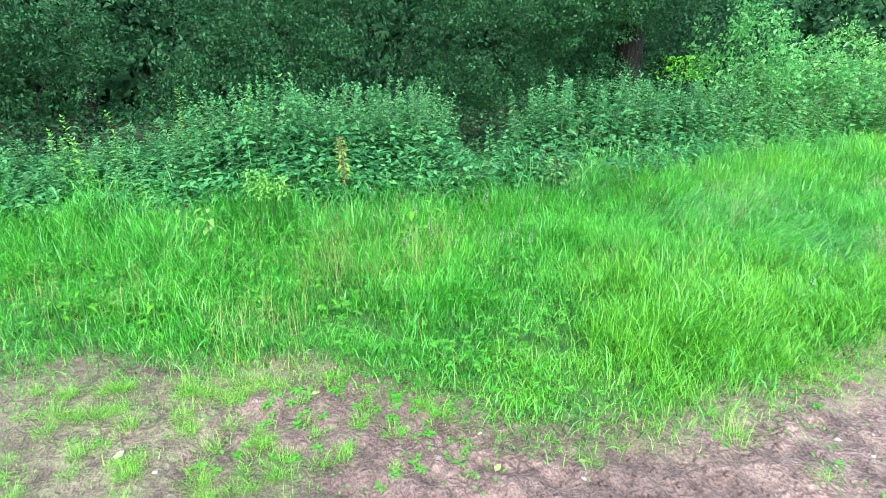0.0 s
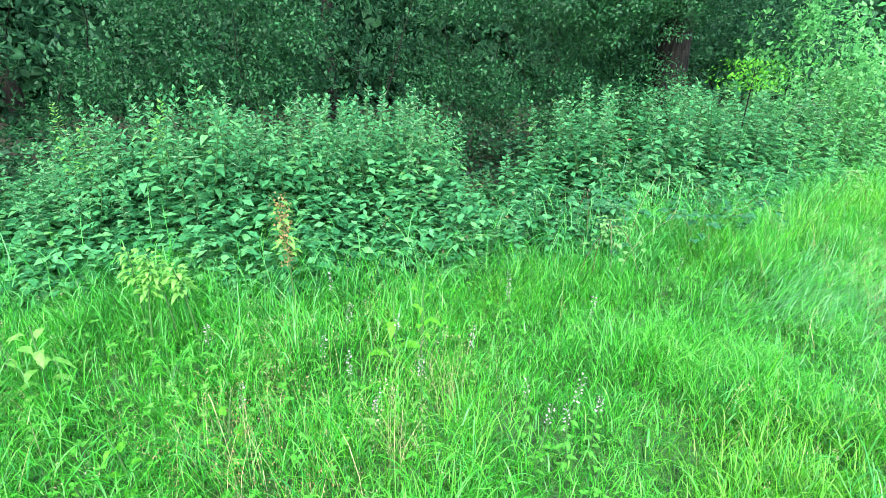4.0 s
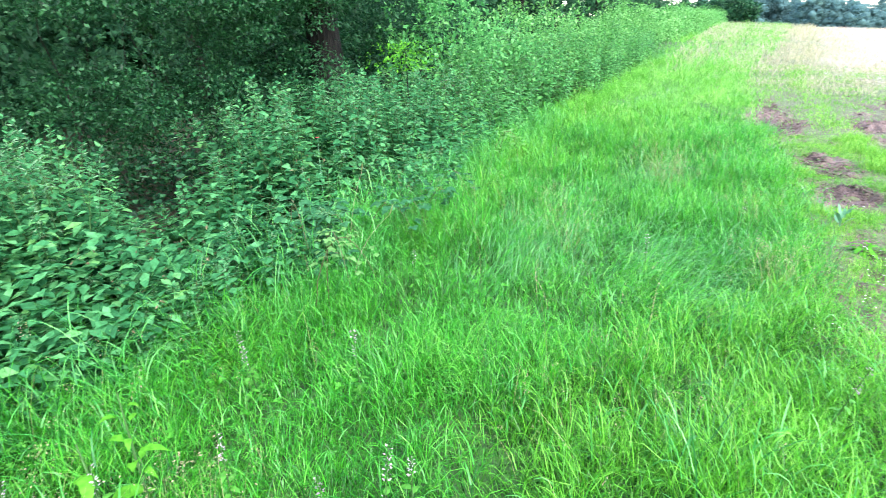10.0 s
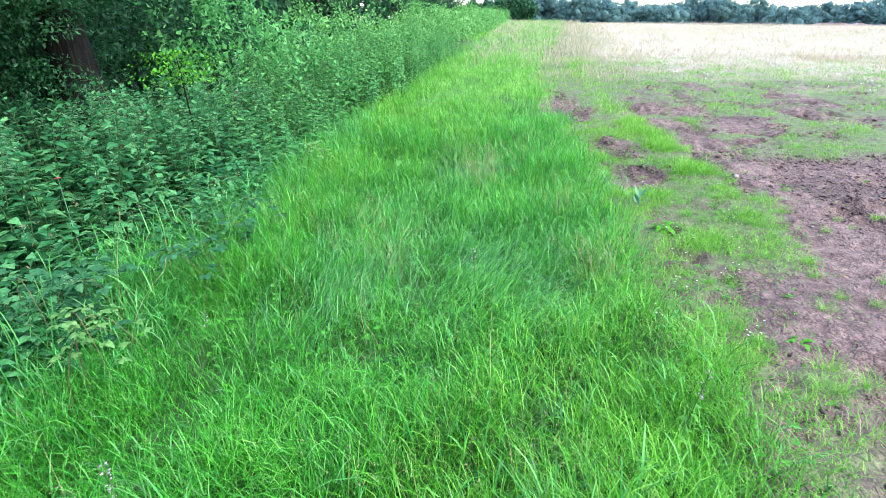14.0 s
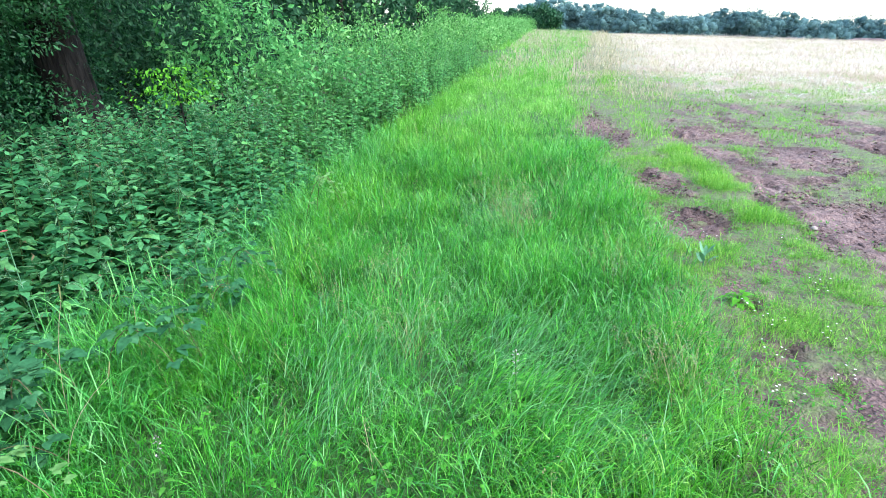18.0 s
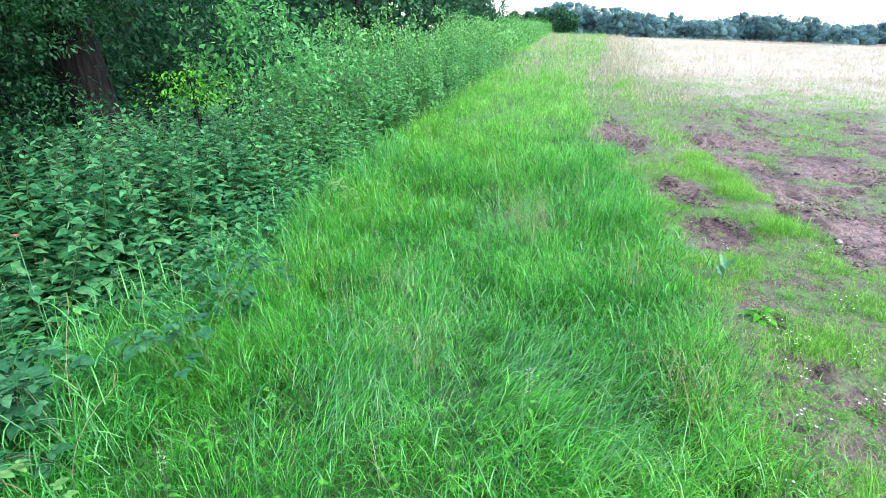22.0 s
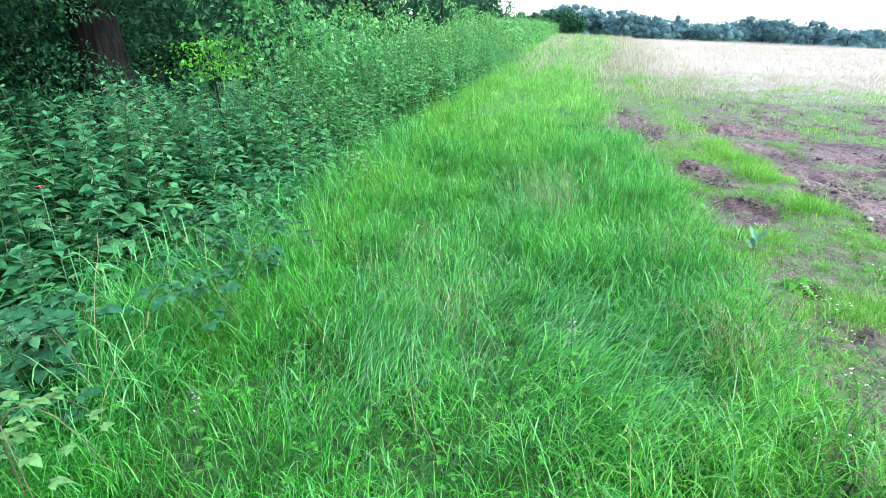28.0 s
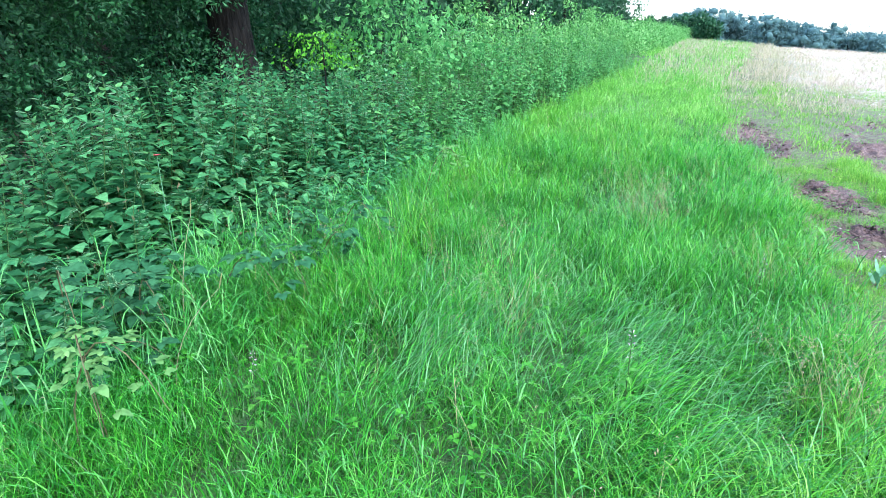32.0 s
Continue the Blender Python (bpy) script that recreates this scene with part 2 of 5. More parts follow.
def earth_material(name, grown):
    """Trodden reddish-brown loam with small stones, damp patches and tilth, greener where the grass grows over it."""
    m, n, l = nodes_of(name)
    geo = n.new("ShaderNodeNewGeometry")
    fine, mid, big = (n.new("ShaderNodeTexNoise") for _ in range(3))
    for t, s, d in ((fine, 95.0, 4.0), (mid, 12.0, 6.0), (big, 1.1, 4.0)):
        t.inputs["Scale"].default_value, t.inputs["Detail"].default_value = s, d
        l.new(geo.outputs["Position"], t.inputs["Vector"])
    c1 = ramp(n, [(0.34, (0.034, 0.022, 0.020)), (0.45, (0.118, 0.080, 0.071)), (0.55, (0.188, 0.134, 0.116)), (0.68, (0.29, 0.218, 0.190))])
    c2 = ramp(n, [(0.36, (0.58, 0.52, 0.52)), (0.60, (1.04, 0.99, 0.98))])
    m1, m2 = n.new("ShaderNodeMath"), n.new("ShaderNodeMath")
    m1.operation, m1.inputs[1].default_value = "MULTIPLY", 0.5
    l.new(fine.outputs["Fac"], m1.inputs[0])
    m2.operation, m2.inputs[1].default_value = "MULTIPLY_ADD", 0.5
    l.new(mid.outputs["Fac"], m2.inputs[0])
    l.new(m1.outputs[0], m2.inputs[2])
    l.new(m2.outputs[0], c1.inputs[0])
    l.new(big.outputs["Fac"], c2.inputs[0])
    mul = n.new("ShaderNodeMix")
    mul.data_type, mul.blend_type, mul.inputs[0].default_value = "RGBA", "MULTIPLY", 1.0
    l.new(c1.outputs[0], mul.inputs[6])
    l.new(c2.outputs[0], mul.inputs[7])
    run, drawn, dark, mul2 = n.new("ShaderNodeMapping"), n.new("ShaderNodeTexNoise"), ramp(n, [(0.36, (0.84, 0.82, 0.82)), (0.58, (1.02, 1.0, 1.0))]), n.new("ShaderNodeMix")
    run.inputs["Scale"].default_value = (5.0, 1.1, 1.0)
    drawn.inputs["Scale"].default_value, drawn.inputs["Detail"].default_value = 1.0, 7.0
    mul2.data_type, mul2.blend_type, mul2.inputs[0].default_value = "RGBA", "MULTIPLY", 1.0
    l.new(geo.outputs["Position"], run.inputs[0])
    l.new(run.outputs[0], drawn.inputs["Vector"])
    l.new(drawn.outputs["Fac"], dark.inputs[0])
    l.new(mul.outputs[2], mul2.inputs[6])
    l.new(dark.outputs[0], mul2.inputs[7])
    # crumbs and cracks of broken tilth, the cracks' shade painted into the colour
    warp, crumb, crack_shade, mul3 = n.new("ShaderNodeMix"), n.new("ShaderNodeTexVoronoi"), ramp(n, [(0.02, (0.42, 0.38, 0.37)), (0.22, (1.0, 1.0, 1.0))]), n.new("ShaderNodeMix")
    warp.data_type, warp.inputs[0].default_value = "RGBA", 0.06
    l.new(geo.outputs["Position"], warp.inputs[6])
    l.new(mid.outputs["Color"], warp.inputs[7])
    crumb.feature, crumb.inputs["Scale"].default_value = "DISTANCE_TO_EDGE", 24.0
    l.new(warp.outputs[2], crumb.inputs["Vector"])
    l.new(crumb.outputs["Distance"], crack_shade.inputs[0])
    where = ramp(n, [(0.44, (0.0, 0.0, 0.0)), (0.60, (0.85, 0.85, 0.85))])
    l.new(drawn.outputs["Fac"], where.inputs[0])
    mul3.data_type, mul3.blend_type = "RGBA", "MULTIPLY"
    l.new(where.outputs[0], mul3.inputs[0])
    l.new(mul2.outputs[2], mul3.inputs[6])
    l.new(crack_shade.outputs[0], mul3.inputs[7])
    relief = n.new("ShaderNodeMath")
    relief.operation, relief.inputs[1].default_value = "MULTIPLY_ADD", 0.8
    l.new(crumb.outputs["Distance"], relief.inputs[0])
    l.new(m2.outputs[0], relief.inputs[2])
    bump = n.new("ShaderNodeBump")
    bump.inputs["Strength"].default_value, bump.inputs["Distance"].default_value = 1.0, 0.035
    l.new(relief.outputs[0], bump.inputs["Height"])
    p = n["Principled BSDF"]
    p.inputs["Roughness"].default_value = 0.85
    out = mul3.outputs[2]
    if grown:
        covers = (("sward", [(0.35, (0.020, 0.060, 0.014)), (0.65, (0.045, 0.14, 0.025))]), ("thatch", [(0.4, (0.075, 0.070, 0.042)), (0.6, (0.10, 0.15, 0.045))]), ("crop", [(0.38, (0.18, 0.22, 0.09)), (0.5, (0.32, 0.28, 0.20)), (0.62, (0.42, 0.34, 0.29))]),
                  # darker brown ground behind the hedge foot
                  ("hedge_floor", [(0.3, (0.025, 0.022, 0.012)), (0.7, (0.06, 0.06, 0.03))]))
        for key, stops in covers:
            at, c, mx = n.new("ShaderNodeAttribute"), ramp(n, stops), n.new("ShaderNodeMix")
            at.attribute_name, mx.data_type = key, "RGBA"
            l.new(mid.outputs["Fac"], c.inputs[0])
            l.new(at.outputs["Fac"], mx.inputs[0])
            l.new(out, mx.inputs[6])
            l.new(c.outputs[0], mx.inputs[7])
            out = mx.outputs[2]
    l.new(out, p.inputs["Base Color"])
    l.new(bump.outputs[0], p.inputs["Normal"])
    return m


def stone_material(name, a, b):
    m, n, l = nodes_of(name)
    co, tex, col, bump = n.new("ShaderNodeTexCoord"), n.new("ShaderNodeTexNoise"), ramp(n, [(0.3, a), (0.7, b)]), n.new("ShaderNodeBump")
    tex.inputs["Scale"].default_value, tex.inputs["Detail"].default_value = 30.0, 6.0
    l.new(co.outputs["Object"], tex.inputs["Vector"])
    l.new(tex.outputs["Fac"], col.inputs[0])
    l.new(tex.outputs["Fac"], bump.inputs["Height"])
    bump.inputs["Strength"].default_value, bump.inputs["Distance"].default_value = 0.5, 0.005
    p = n["Principled BSDF"]
    p.inputs["Roughness"].default_value = 0.8
    l.new(col.outputs[0], p.inputs["Base Color"])
    l.new(bump.outputs[0], p.inputs["Normal"])
    return m


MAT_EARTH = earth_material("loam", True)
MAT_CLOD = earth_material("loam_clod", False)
MAT_GRASS = leaf_material("grass_blade", [(0.22, (0.008, 0.090, 0.008)), (0.45, (0.026, 0.28, 0.016)), (0.66, (0.078, 0.46, 0.030)), (0.86, (0.25, 0.64, 0.12))], 0.42, 0.36, 0.42, 0.5, 0.5)
# yellower, brighter copy of the blade; the sunny look lies in the colour
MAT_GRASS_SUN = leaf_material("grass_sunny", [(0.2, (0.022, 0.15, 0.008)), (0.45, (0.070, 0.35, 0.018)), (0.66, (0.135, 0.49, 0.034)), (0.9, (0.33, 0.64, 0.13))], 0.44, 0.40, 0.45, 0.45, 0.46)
# low blades coloured dark to stand for shade between the tussocks
MAT_GRASS_LOW_SHADE = leaf_material("grass_low_shade", [(0.2, (0.009, 0.055, 0.007)), (0.5, (0.018, 0.125, 0.012)), (0.8, (0.06, 0.25, 0.028))], 0.3, 0.6, 0.9, 0.2, 0.35)
MAT_GRASS_BLUE = leaf_material("grass_broad", [(0.12, (0.016, 0.13, 0.025)), (0.5, (0.050, 0.34, 0.050)), (0.9, (0.16, 0.50, 0.125))], 0.35, 0.4, 0.6, 0.45, 0.3)
MAT_SILVER = leaf_material("grass_laid", [(0.2, (0.03, 0.18, 0.05)), (0.5, (0.07, 0.30, 0.075)), (0.8, (0.17, 0.41, 0.16))], 0.3, 0.45, 0.6, 0.35, 0.35)
MAT_GRASS_SHORT = leaf_material("grass_short", [(0.15, (0.05, 0.23, 0.02)), (0.5, (0.14, 0.44, 0.04)), (0.85, (0.33, 0.58, 0.10))], 0.4, 0.5, 0.9, 0.3, 0.4)
MAT_CLOVER = leaf_material("clover_leaf", [(0.2, (0.03, 0.22, 0.018)), (0.8, (0.09, 0.38, 0.04))], 0.4, 0.5, 0.5, 0.2)
MAT_STRAW = leaf_material("grass_straw", [(0.2, (0.14, 0.22, 0.06)), (0.6, (0.30, 0.32, 0.14)), (0.9, (0.48, 0.40, 0.26))], 0.3, 0.6, 0.9, 0.2)
MAT_SEED = leaf_material("grass_seed", [(0.2, (0.22, 0.24, 0.10)), (0.6, (0.36, 0.30, 0.19)), (0.9, (0.48, 0.36, 0.30))], 0.3, 0.7, 0.9, 0.1)
MAT_PLUME = leaf_material("grass_plume", [(0.2, (0.30, 0.36, 0.16)), (0.5, (0.46, 0.42, 0.28)), (0.85, (0.60, 0.49, 0.41))], 0.4, 0.7, 1.2, 0.1)
MAT_NETTLE = leaf_material("nettle_leaf", [(0.24, (0.021, 0.128, 0.046)), (0.5, (0.056, 0.258, 0.094)), (0.70, (0.118, 0.38, 0.145)), (0.84, (0.17, 0.43, 0.12))], 0.5, 0.7, 0.6, 0.14)
MAT_TASSEL = leaf_material("nettle_tassel", [(0.2, (0.10, 0.26, 0.12)), (0.8, (0.21, 0.38, 0.21))], 0.35, 0.7, 0.5, 0.1)
MAT_BRAMBLE = leaf_material("bramble_leaf", [(0.2, (0.012, 0.066, 0.028)), (0.5, (0.025, 0.118, 0.048)), (0.8, (0.058, 0.19, 0.078))], 0.3, 0.75, 0.7, 0.08)
MAT_STEM = leaf_material("green_stem", [(0.2, (0.025, 0.085, 0.022)), (0.8, (0.07, 0.15, 0.045))], 0.1, 0.6, 0.7, 0.2)
MAT_CANE = leaf_material("bramble_cane", [(0.2, (0.07, 0.09, 0.035)), (0.8, (0.13, 0.11, 0.06))], 0.05, 0.6, 0.7, 0.2)
# dark copy of the hedge leaf: woodland shade is part of the colour
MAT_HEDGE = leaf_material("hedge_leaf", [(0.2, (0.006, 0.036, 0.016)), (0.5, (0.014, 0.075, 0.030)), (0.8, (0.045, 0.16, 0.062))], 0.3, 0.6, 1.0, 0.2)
# brighter hedge leaves: the light on this stretch is put into the colour
MAT_HEDGE_LIT = leaf_material("hedge_leaf_lit", [(0.25, (0.030, 0.16, 0.044)), (0.5, (0.084, 0.345, 0.090)), (0.78, (0.20, 0.50, 0.16))], 0.45, 0.6, 0.35, 0.2)
# yellower hedge leaves further on, sunlight mixed into the green
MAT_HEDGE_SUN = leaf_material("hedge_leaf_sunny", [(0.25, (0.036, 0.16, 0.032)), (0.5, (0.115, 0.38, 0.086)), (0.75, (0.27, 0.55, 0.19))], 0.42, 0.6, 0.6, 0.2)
# hawthorn green deepened by the shade of the wood
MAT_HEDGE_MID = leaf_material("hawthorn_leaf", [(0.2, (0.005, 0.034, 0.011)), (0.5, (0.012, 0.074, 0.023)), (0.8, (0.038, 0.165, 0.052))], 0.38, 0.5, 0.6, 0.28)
MAT_LIME = leaf_material("lime_leaf", [(0.2, (0.045, 0.25, 0.018)), (0.8, (0.13, 0.42, 0.036))], 0.42, 0.6, 0.5, 0.1)
MAT_YELLOW = leaf_material("yellowing_leaf", [(0.2, (0.09, 0.32, 0.05)), (0.8, (0.20, 0.42, 0.09))], 0.4, 0.5, 0.3, 0.2)
MAT_DULL = leaf_material("dull_leaf", [(0.2, (0.07, 0.22, 0.055)), (0.8, (0.17, 0.36, 0.11))], 0.4, 0.6, 0.3, 0.2)
# yellowish far grass, lightened so haze over the strip is in the colour
MAT_GRASS_FAR = leaf_material("grass_far", [(0.25, (0.030, 0.17, 0.014)), (0.45, (0.115, 0.42, 0.042)), (0.64, (0.24, 0.58, 0.10)), (0.85, (0.44, 0.62, 0.23))], 0.4, 0.5, 0.7, 0.3, 0.6)
MAT_BUTTERCUP = leaf_material("buttercup_leaf", [(0.2, (0.035, 0.19, 0.02)), (0.8, (0.10, 0.33, 0.05))], 0.35, 0.5, 0.4, 0.2)
MAT_GREY = leaf_material("grey_green_leaf", [(0.2, (0.07, 0.23, 0.11)), (0.8, (0.14, 0.33, 0.18))], 0.25, 0.5, 0.3)
MAT_RUST = leaf_material("rusty_seed", [(0.2, (0.20, 0.16, 0.06)), (0.8, (0.32, 0.20, 0.10))], 0.2, 0.7, 0.3, 0.1)
MAT_PINK = leaf_material("pink_petal", [(0.2, (0.26, 0.22, 0.24)), (0.8, (0.48, 0.40, 0.44))], 0.3, 0.6, 0.3, 0.1)
MAT_RED = leaf_material("red_petal", [(0.2, (0.42, 0.06, 0.07)), (0.8, (0.60, 0.14, 0.14))], 0.3, 0.6, 0.3, 0.1)
# distance haze is mixed into this leaf green as pale blue
MAT_FAR_HAZE = leaf_material("far_leaf_haze", [(0.3, (0.085, 0.175, 0.175)), (0.5, (0.110, 0.215, 0.215)), (0.7, (0.14, 0.26, 0.235))], 0.45, 0.8, 9.0, 0.05, 0.85, 0.8)
MAT_PALE = leaf_material("pale_crop", [(0.28, (0.24, 0.34, 0.12)), (0.42, (0.38, 0.35, 0.22)), (0.52, (0.46, 0.37, 0.30)), (0.75, (0.58, 0.46, 0.42))], 0.3, 0.7, 2.2, 0.1, 0.6)
MAT_PETAL = leaf_material("white_petal", [(0.2, (0.55, 0.55, 0.50)), (0.8, (0.78, 0.78, 0.75))], 0.3, 0.6, 1.0, 0.1)
# dark bark taken near black, with the canopy's shade in its colour
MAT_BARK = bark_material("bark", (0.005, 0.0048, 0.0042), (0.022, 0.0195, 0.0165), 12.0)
MAT_STONE = stone_material("stone", (0.20, 0.16, 0.14), (0.34, 0.285, 0.255))


# ---- the lie of the land ----
EDGE_Y = [-30, -9, -5.3, -4.6, -3.7, -3.2, -2.5, -1.3, 0, 1, 4, 6.5, 12, 16, 23, 31, 58, 120]
EDGE_X = [-4.5, -0.5, 0.50, 0.80, 1.2, 1.7, 2.08, 2.02, 1.85, 1.75, 1.40, 1.20, 0.85, 0.85, 1.2, 1.6, 2.4, 3]
FRONT_Y = [-30, -8, -5, -4.1, -3.5, -2, -1, 0, 0.9, 1.6, 2.6, 4.3, 5.2, 9, 13, 21, 30, 51, 120]
FRONT_X = [-8, -2.6, -1.85, -1.62, -1.32, -1.32, -1.30, -1.33, -1.42, -1.50, -1.76, -1.86, -2.0, -2.1, -2.2, -2.45, -2.95, -3.7, -6]


def smooth(a, b, v):
    t = np.clip((np.asarray(v, float) - a) / (b - a), 0, 1)
    return t * t * (3 - 2 * t)


def strip_edge(y):
    """Where the long grass ends and the bare earth begins."""
    return np.interp(y, EDGE_Y, EDGE_X)


def hedge_front(y):
    """The foot of the nettles and brambles."""
    return np.interp(y, FRONT_Y, FRONT_X)


def crop_edge(x):
    """The near side of the pale flowering field."""
    return np.interp(x, [-5, 0.9, 1.7, 3, 4.4, 7.4, 12, 30], [60, 34, 22, 16.5, 13.0, 10.8, 8.6, 2])


def in_crop(x, y):
    return smooth(-5.0, 6.5, y + 5.0 * (N3(x, y, 1.4) - 0.5) + 4.0 * (N4(x, y, 0.5) - 0.5) - crop_edge(x)) * smooth(-0.3, 4.0, x - strip_edge(y) + 1.5 * (N1(x, y, 1.5) - 0.5))


def in_strip(x, y, soft=0.3):
    return np.clip((strip_edge(y) + 0.45 * (N3(x, y, 0.45) - 0.5) - x) / soft + 0.5, 0, 1)


def track(y):
    """How far the wheel track runs outside the strip's edge."""
    return np.interp(y, [2.5, 3.0, 4.0, 7, 10.5], [0.72, 0.70, 0.50, 0.36, 0.22])


def rutted(y):
    """Where the wheel track is cut open, 0 to 1 along it."""
    return np.clip(sum(np.exp(-((y - c) / w) ** 2) for c, w in ((3.0, 0.16), (4.15, 0.65), (7.0, 1.1), (9.4, 1.2))), 0, 1)


def turf(x, y):
    """How far low grass has grown over the earth beside the strip, 0 to 1: wheel tracks and a wide trodden patch stay bare."""
    x, y = np.asarray(x, float), np.asarray(y, float)
    u = x - strip_edge(y)
    n = 0.25 * N2(x, y, 0.9) + 0.3 * N1(u, 0.35 * y, 0.35) + 0.27 * N3(x, y, 0.3) + 0.18 * N4(x, y, 0.11)
    g = smooth(0.39, 0.49, n - 0.055 * smooth(3.4, 2.2, y))
    g = g * (1 - smooth(0.30, 0.16, abs(u - track(y) + 0.2 * (N1(x, y, 0.7) - 0.5))) * smooth(0.25, 0.6, rutted(y) + 0.3 * (N4(x, y, 0.3) - 0.5)))
    g = np.maximum(g, 0.95 * smooth(0.34, 0.10, abs(u - 1.08 + 0.5 * (N3(x, y, 0.8) - 0.5))) * smooth(2.4, 3.2, y) * smooth(0.36, 0.5, 0.6 * N1(x, y, 0.7) + 0.4 * N4(x, y, 0.2)))
    g = g * (1 - 0.95 * smooth(0.75, 0.4, abs(u - 1.95 + 0.5 * (N2(x, y, 1.6) - 0.5))) * smooth(3.6, 4.2, y) * smooth(0.3, 0.5, N3(x, y, 0.55) + 0.1) * smooth(9, 7, y))
    start = np.interp(y, [-4.2, -3.7, -3.3, -2, -1.4, -0.4, 0.7, 1.6, 3.4], [0.95, 0.8, 0.15, 0.05, 0.16, 0.52, 0.85, 1.2, 1.6]) + 0.3 * (N4(x, y, 0.35) - 0.5)
    bare = smooth(-0.05, 0.15, u - start) * smooth(3.7, 3.2, y + 0.12 * (x - 3))
    g = g * (1 - bare)
    g = np.maximum(g, smooth(6.0, 11.0, y) * smooth(0.33, 0.48, n) * smooth(0.2, 0.5, u))
    band = abs(x - np.interp(y, [4.4, 5.5, 6.4, 7.4, 9.6, 11.5], [6.2, 5.4, 4.5, 3.9, 3.2, 2.9]) + 0.7 * (N1(x, y, 1.0) - 0.5))
    g = g * (1 - 0.9 * smooth(0.45, 0.15, band) * smooth(0.34, 0.5, N4(x, y, 0.45)) * smooth(11.5, 9.5, y) * smooth(4.2, 5, y))
    g = np.maximum(g, smooth(8, 12, y) * smooth(3.2, 1.6, u))
    return np.clip(np.maximum(g, in_strip(x, y)), 0, 1)


def ground_z(x, y):
    x, y = np.asarray(x, float), np.asarray(y, float)
    far = np.hypot(x, y)
    plane = smooth(5, 26, far) * (0.0157 * y - 0.077 * x)
    plane = np.where(x < -3, smooth(5, 26, far) * (0.0157 * y + 0.23), plane)
    crest = -0.085 * np.clip(far - 62, 0, 130) + 0.01 * np.clip(far - 260, 0, 600)
    bare = (1 - turf(x, y)) * (far < 40) * (x > strip_edge(y) - 0.2)
    rut = 0.05 * np.sin((x - strip_edge(y)) * 9 + 2.5 * N1(x, y, 1.2)) * smooth(-2.5, 0.5, y)
    rough = 0.07 * (N4((x - strip_edge(y)) * 1.0, y * 0.22, 0.085) - 0.5) * smooth(0.4, 0.62, N1(x, y, 0.9)) + 0.03 * (N2(x, y, 0.5) - 0.5) + (0.02 + 0.045 * smooth(0.35, 0.65, N1(x, y, 1.1))) * (N3(x, y, 0.15) - 0.5) + (0.03 + 0.045 * smooth(0.4, 0.7, N1(x, y, 0.8))) * (N4(x, y, 0.065) - 0.5)
    rough = rough * (0.6 + 0.4 * smooth(-3.0, 2.0, y))
    return plane + crest + bare * (rut * 0.3 + rough) - 0.02 * bare


def spaced(lo, hi, step, reach, grow=1.16):
    a, b, s, p, q = [], [], step, lo, hi
    while p > -reach:
        s *= grow
        p -= s
        a.append(p)
    s = step
    while q < reach:
        s *= grow
        q += s
        b.append(q)
    return np.concatenate([a[::-1], np.arange(lo, hi + step / 2, step), b])


def build_ground():
    xs, ys = spaced(0.3, 5.6, 0.032, 900), spaced(-5.4, 8.0, 0.036, 900)
    X, Y = np.meshgrid(xs, ys, indexing="ij")
    V = np.stack([X, Y, ground_z(X, Y)], -1).reshape(-1, 3)
    i, j = np.meshgrid(np.arange(len(xs) - 1), np.arange(len(ys) - 1), indexing="ij")
    a = (i * len(ys) + j).ravel()
    F = np.stack([a, a + len(ys), a + len(ys) + 1, a + 1], -1)
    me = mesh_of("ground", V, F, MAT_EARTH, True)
    for key, values in (("sward", in_strip(X + 0.14, Y, 0.25)), ("thatch", np.where(in_strip(X, Y) > 0.5, 0, turf(X, Y)) * (0.35 + 0.65 * smooth(-3, 0, Y))), ("crop", in_crop(X, Y)), ("hedge_floor", smooth(-0.3, -1.0, X - hedge_front(Y)))):
        me.attributes.new(key, "FLOAT", "POINT").data.foreach_set("value", values.ravel().astype(np.float32))
    tagged(new("ground", me), "reddish-brown loam field margin with clods and ruts", "ground", kind="structure")


build_ground()


# ---- woodland, hedge and trees ----
def lump(rng, size, flat):
    """An irregular stone or clod of twenty triangles."""
    bm = bmesh.new()
    bmesh.ops.create_icosphere(bm, subdivisions=1, radius=1)
    v = np.array([x.co for x in bm.verts])
    f = np.array([[x.index for x in p.verts] for p in bm.faces])
    bm.free()
    return v * rng.uniform(0.45, 1.35, (len(v), 1)) * np.array([1, rng.uniform(0.6, 0.95), flat]) * size, f


def crown_leaves(rng, centres, radii, per, size, flat=0.75, droop=-0.15):
    """Leaves spread through round clumps, each pointing outwards and a little down."""
    n = len(centres)
    d = unit(rng.normal(0, 1, (n * per, 3)))
    r = np.repeat(radii, per) * rng.random(n * per) ** 0.45
    p = np.repeat(centres, per, 0) + d * r[:, None] * np.array([1, 1, flat])
    way = d + rng.normal(0, 0.7, d.shape)
    way[:, 2] += droop
    side = rng.normal(0, 1, d.shape)
    side[:, 2] *= 0.4
    L = size * rng.uniform(0.6, 1.3, n * per)
    return small_leaves(p, way, side, L, L * 0.6)


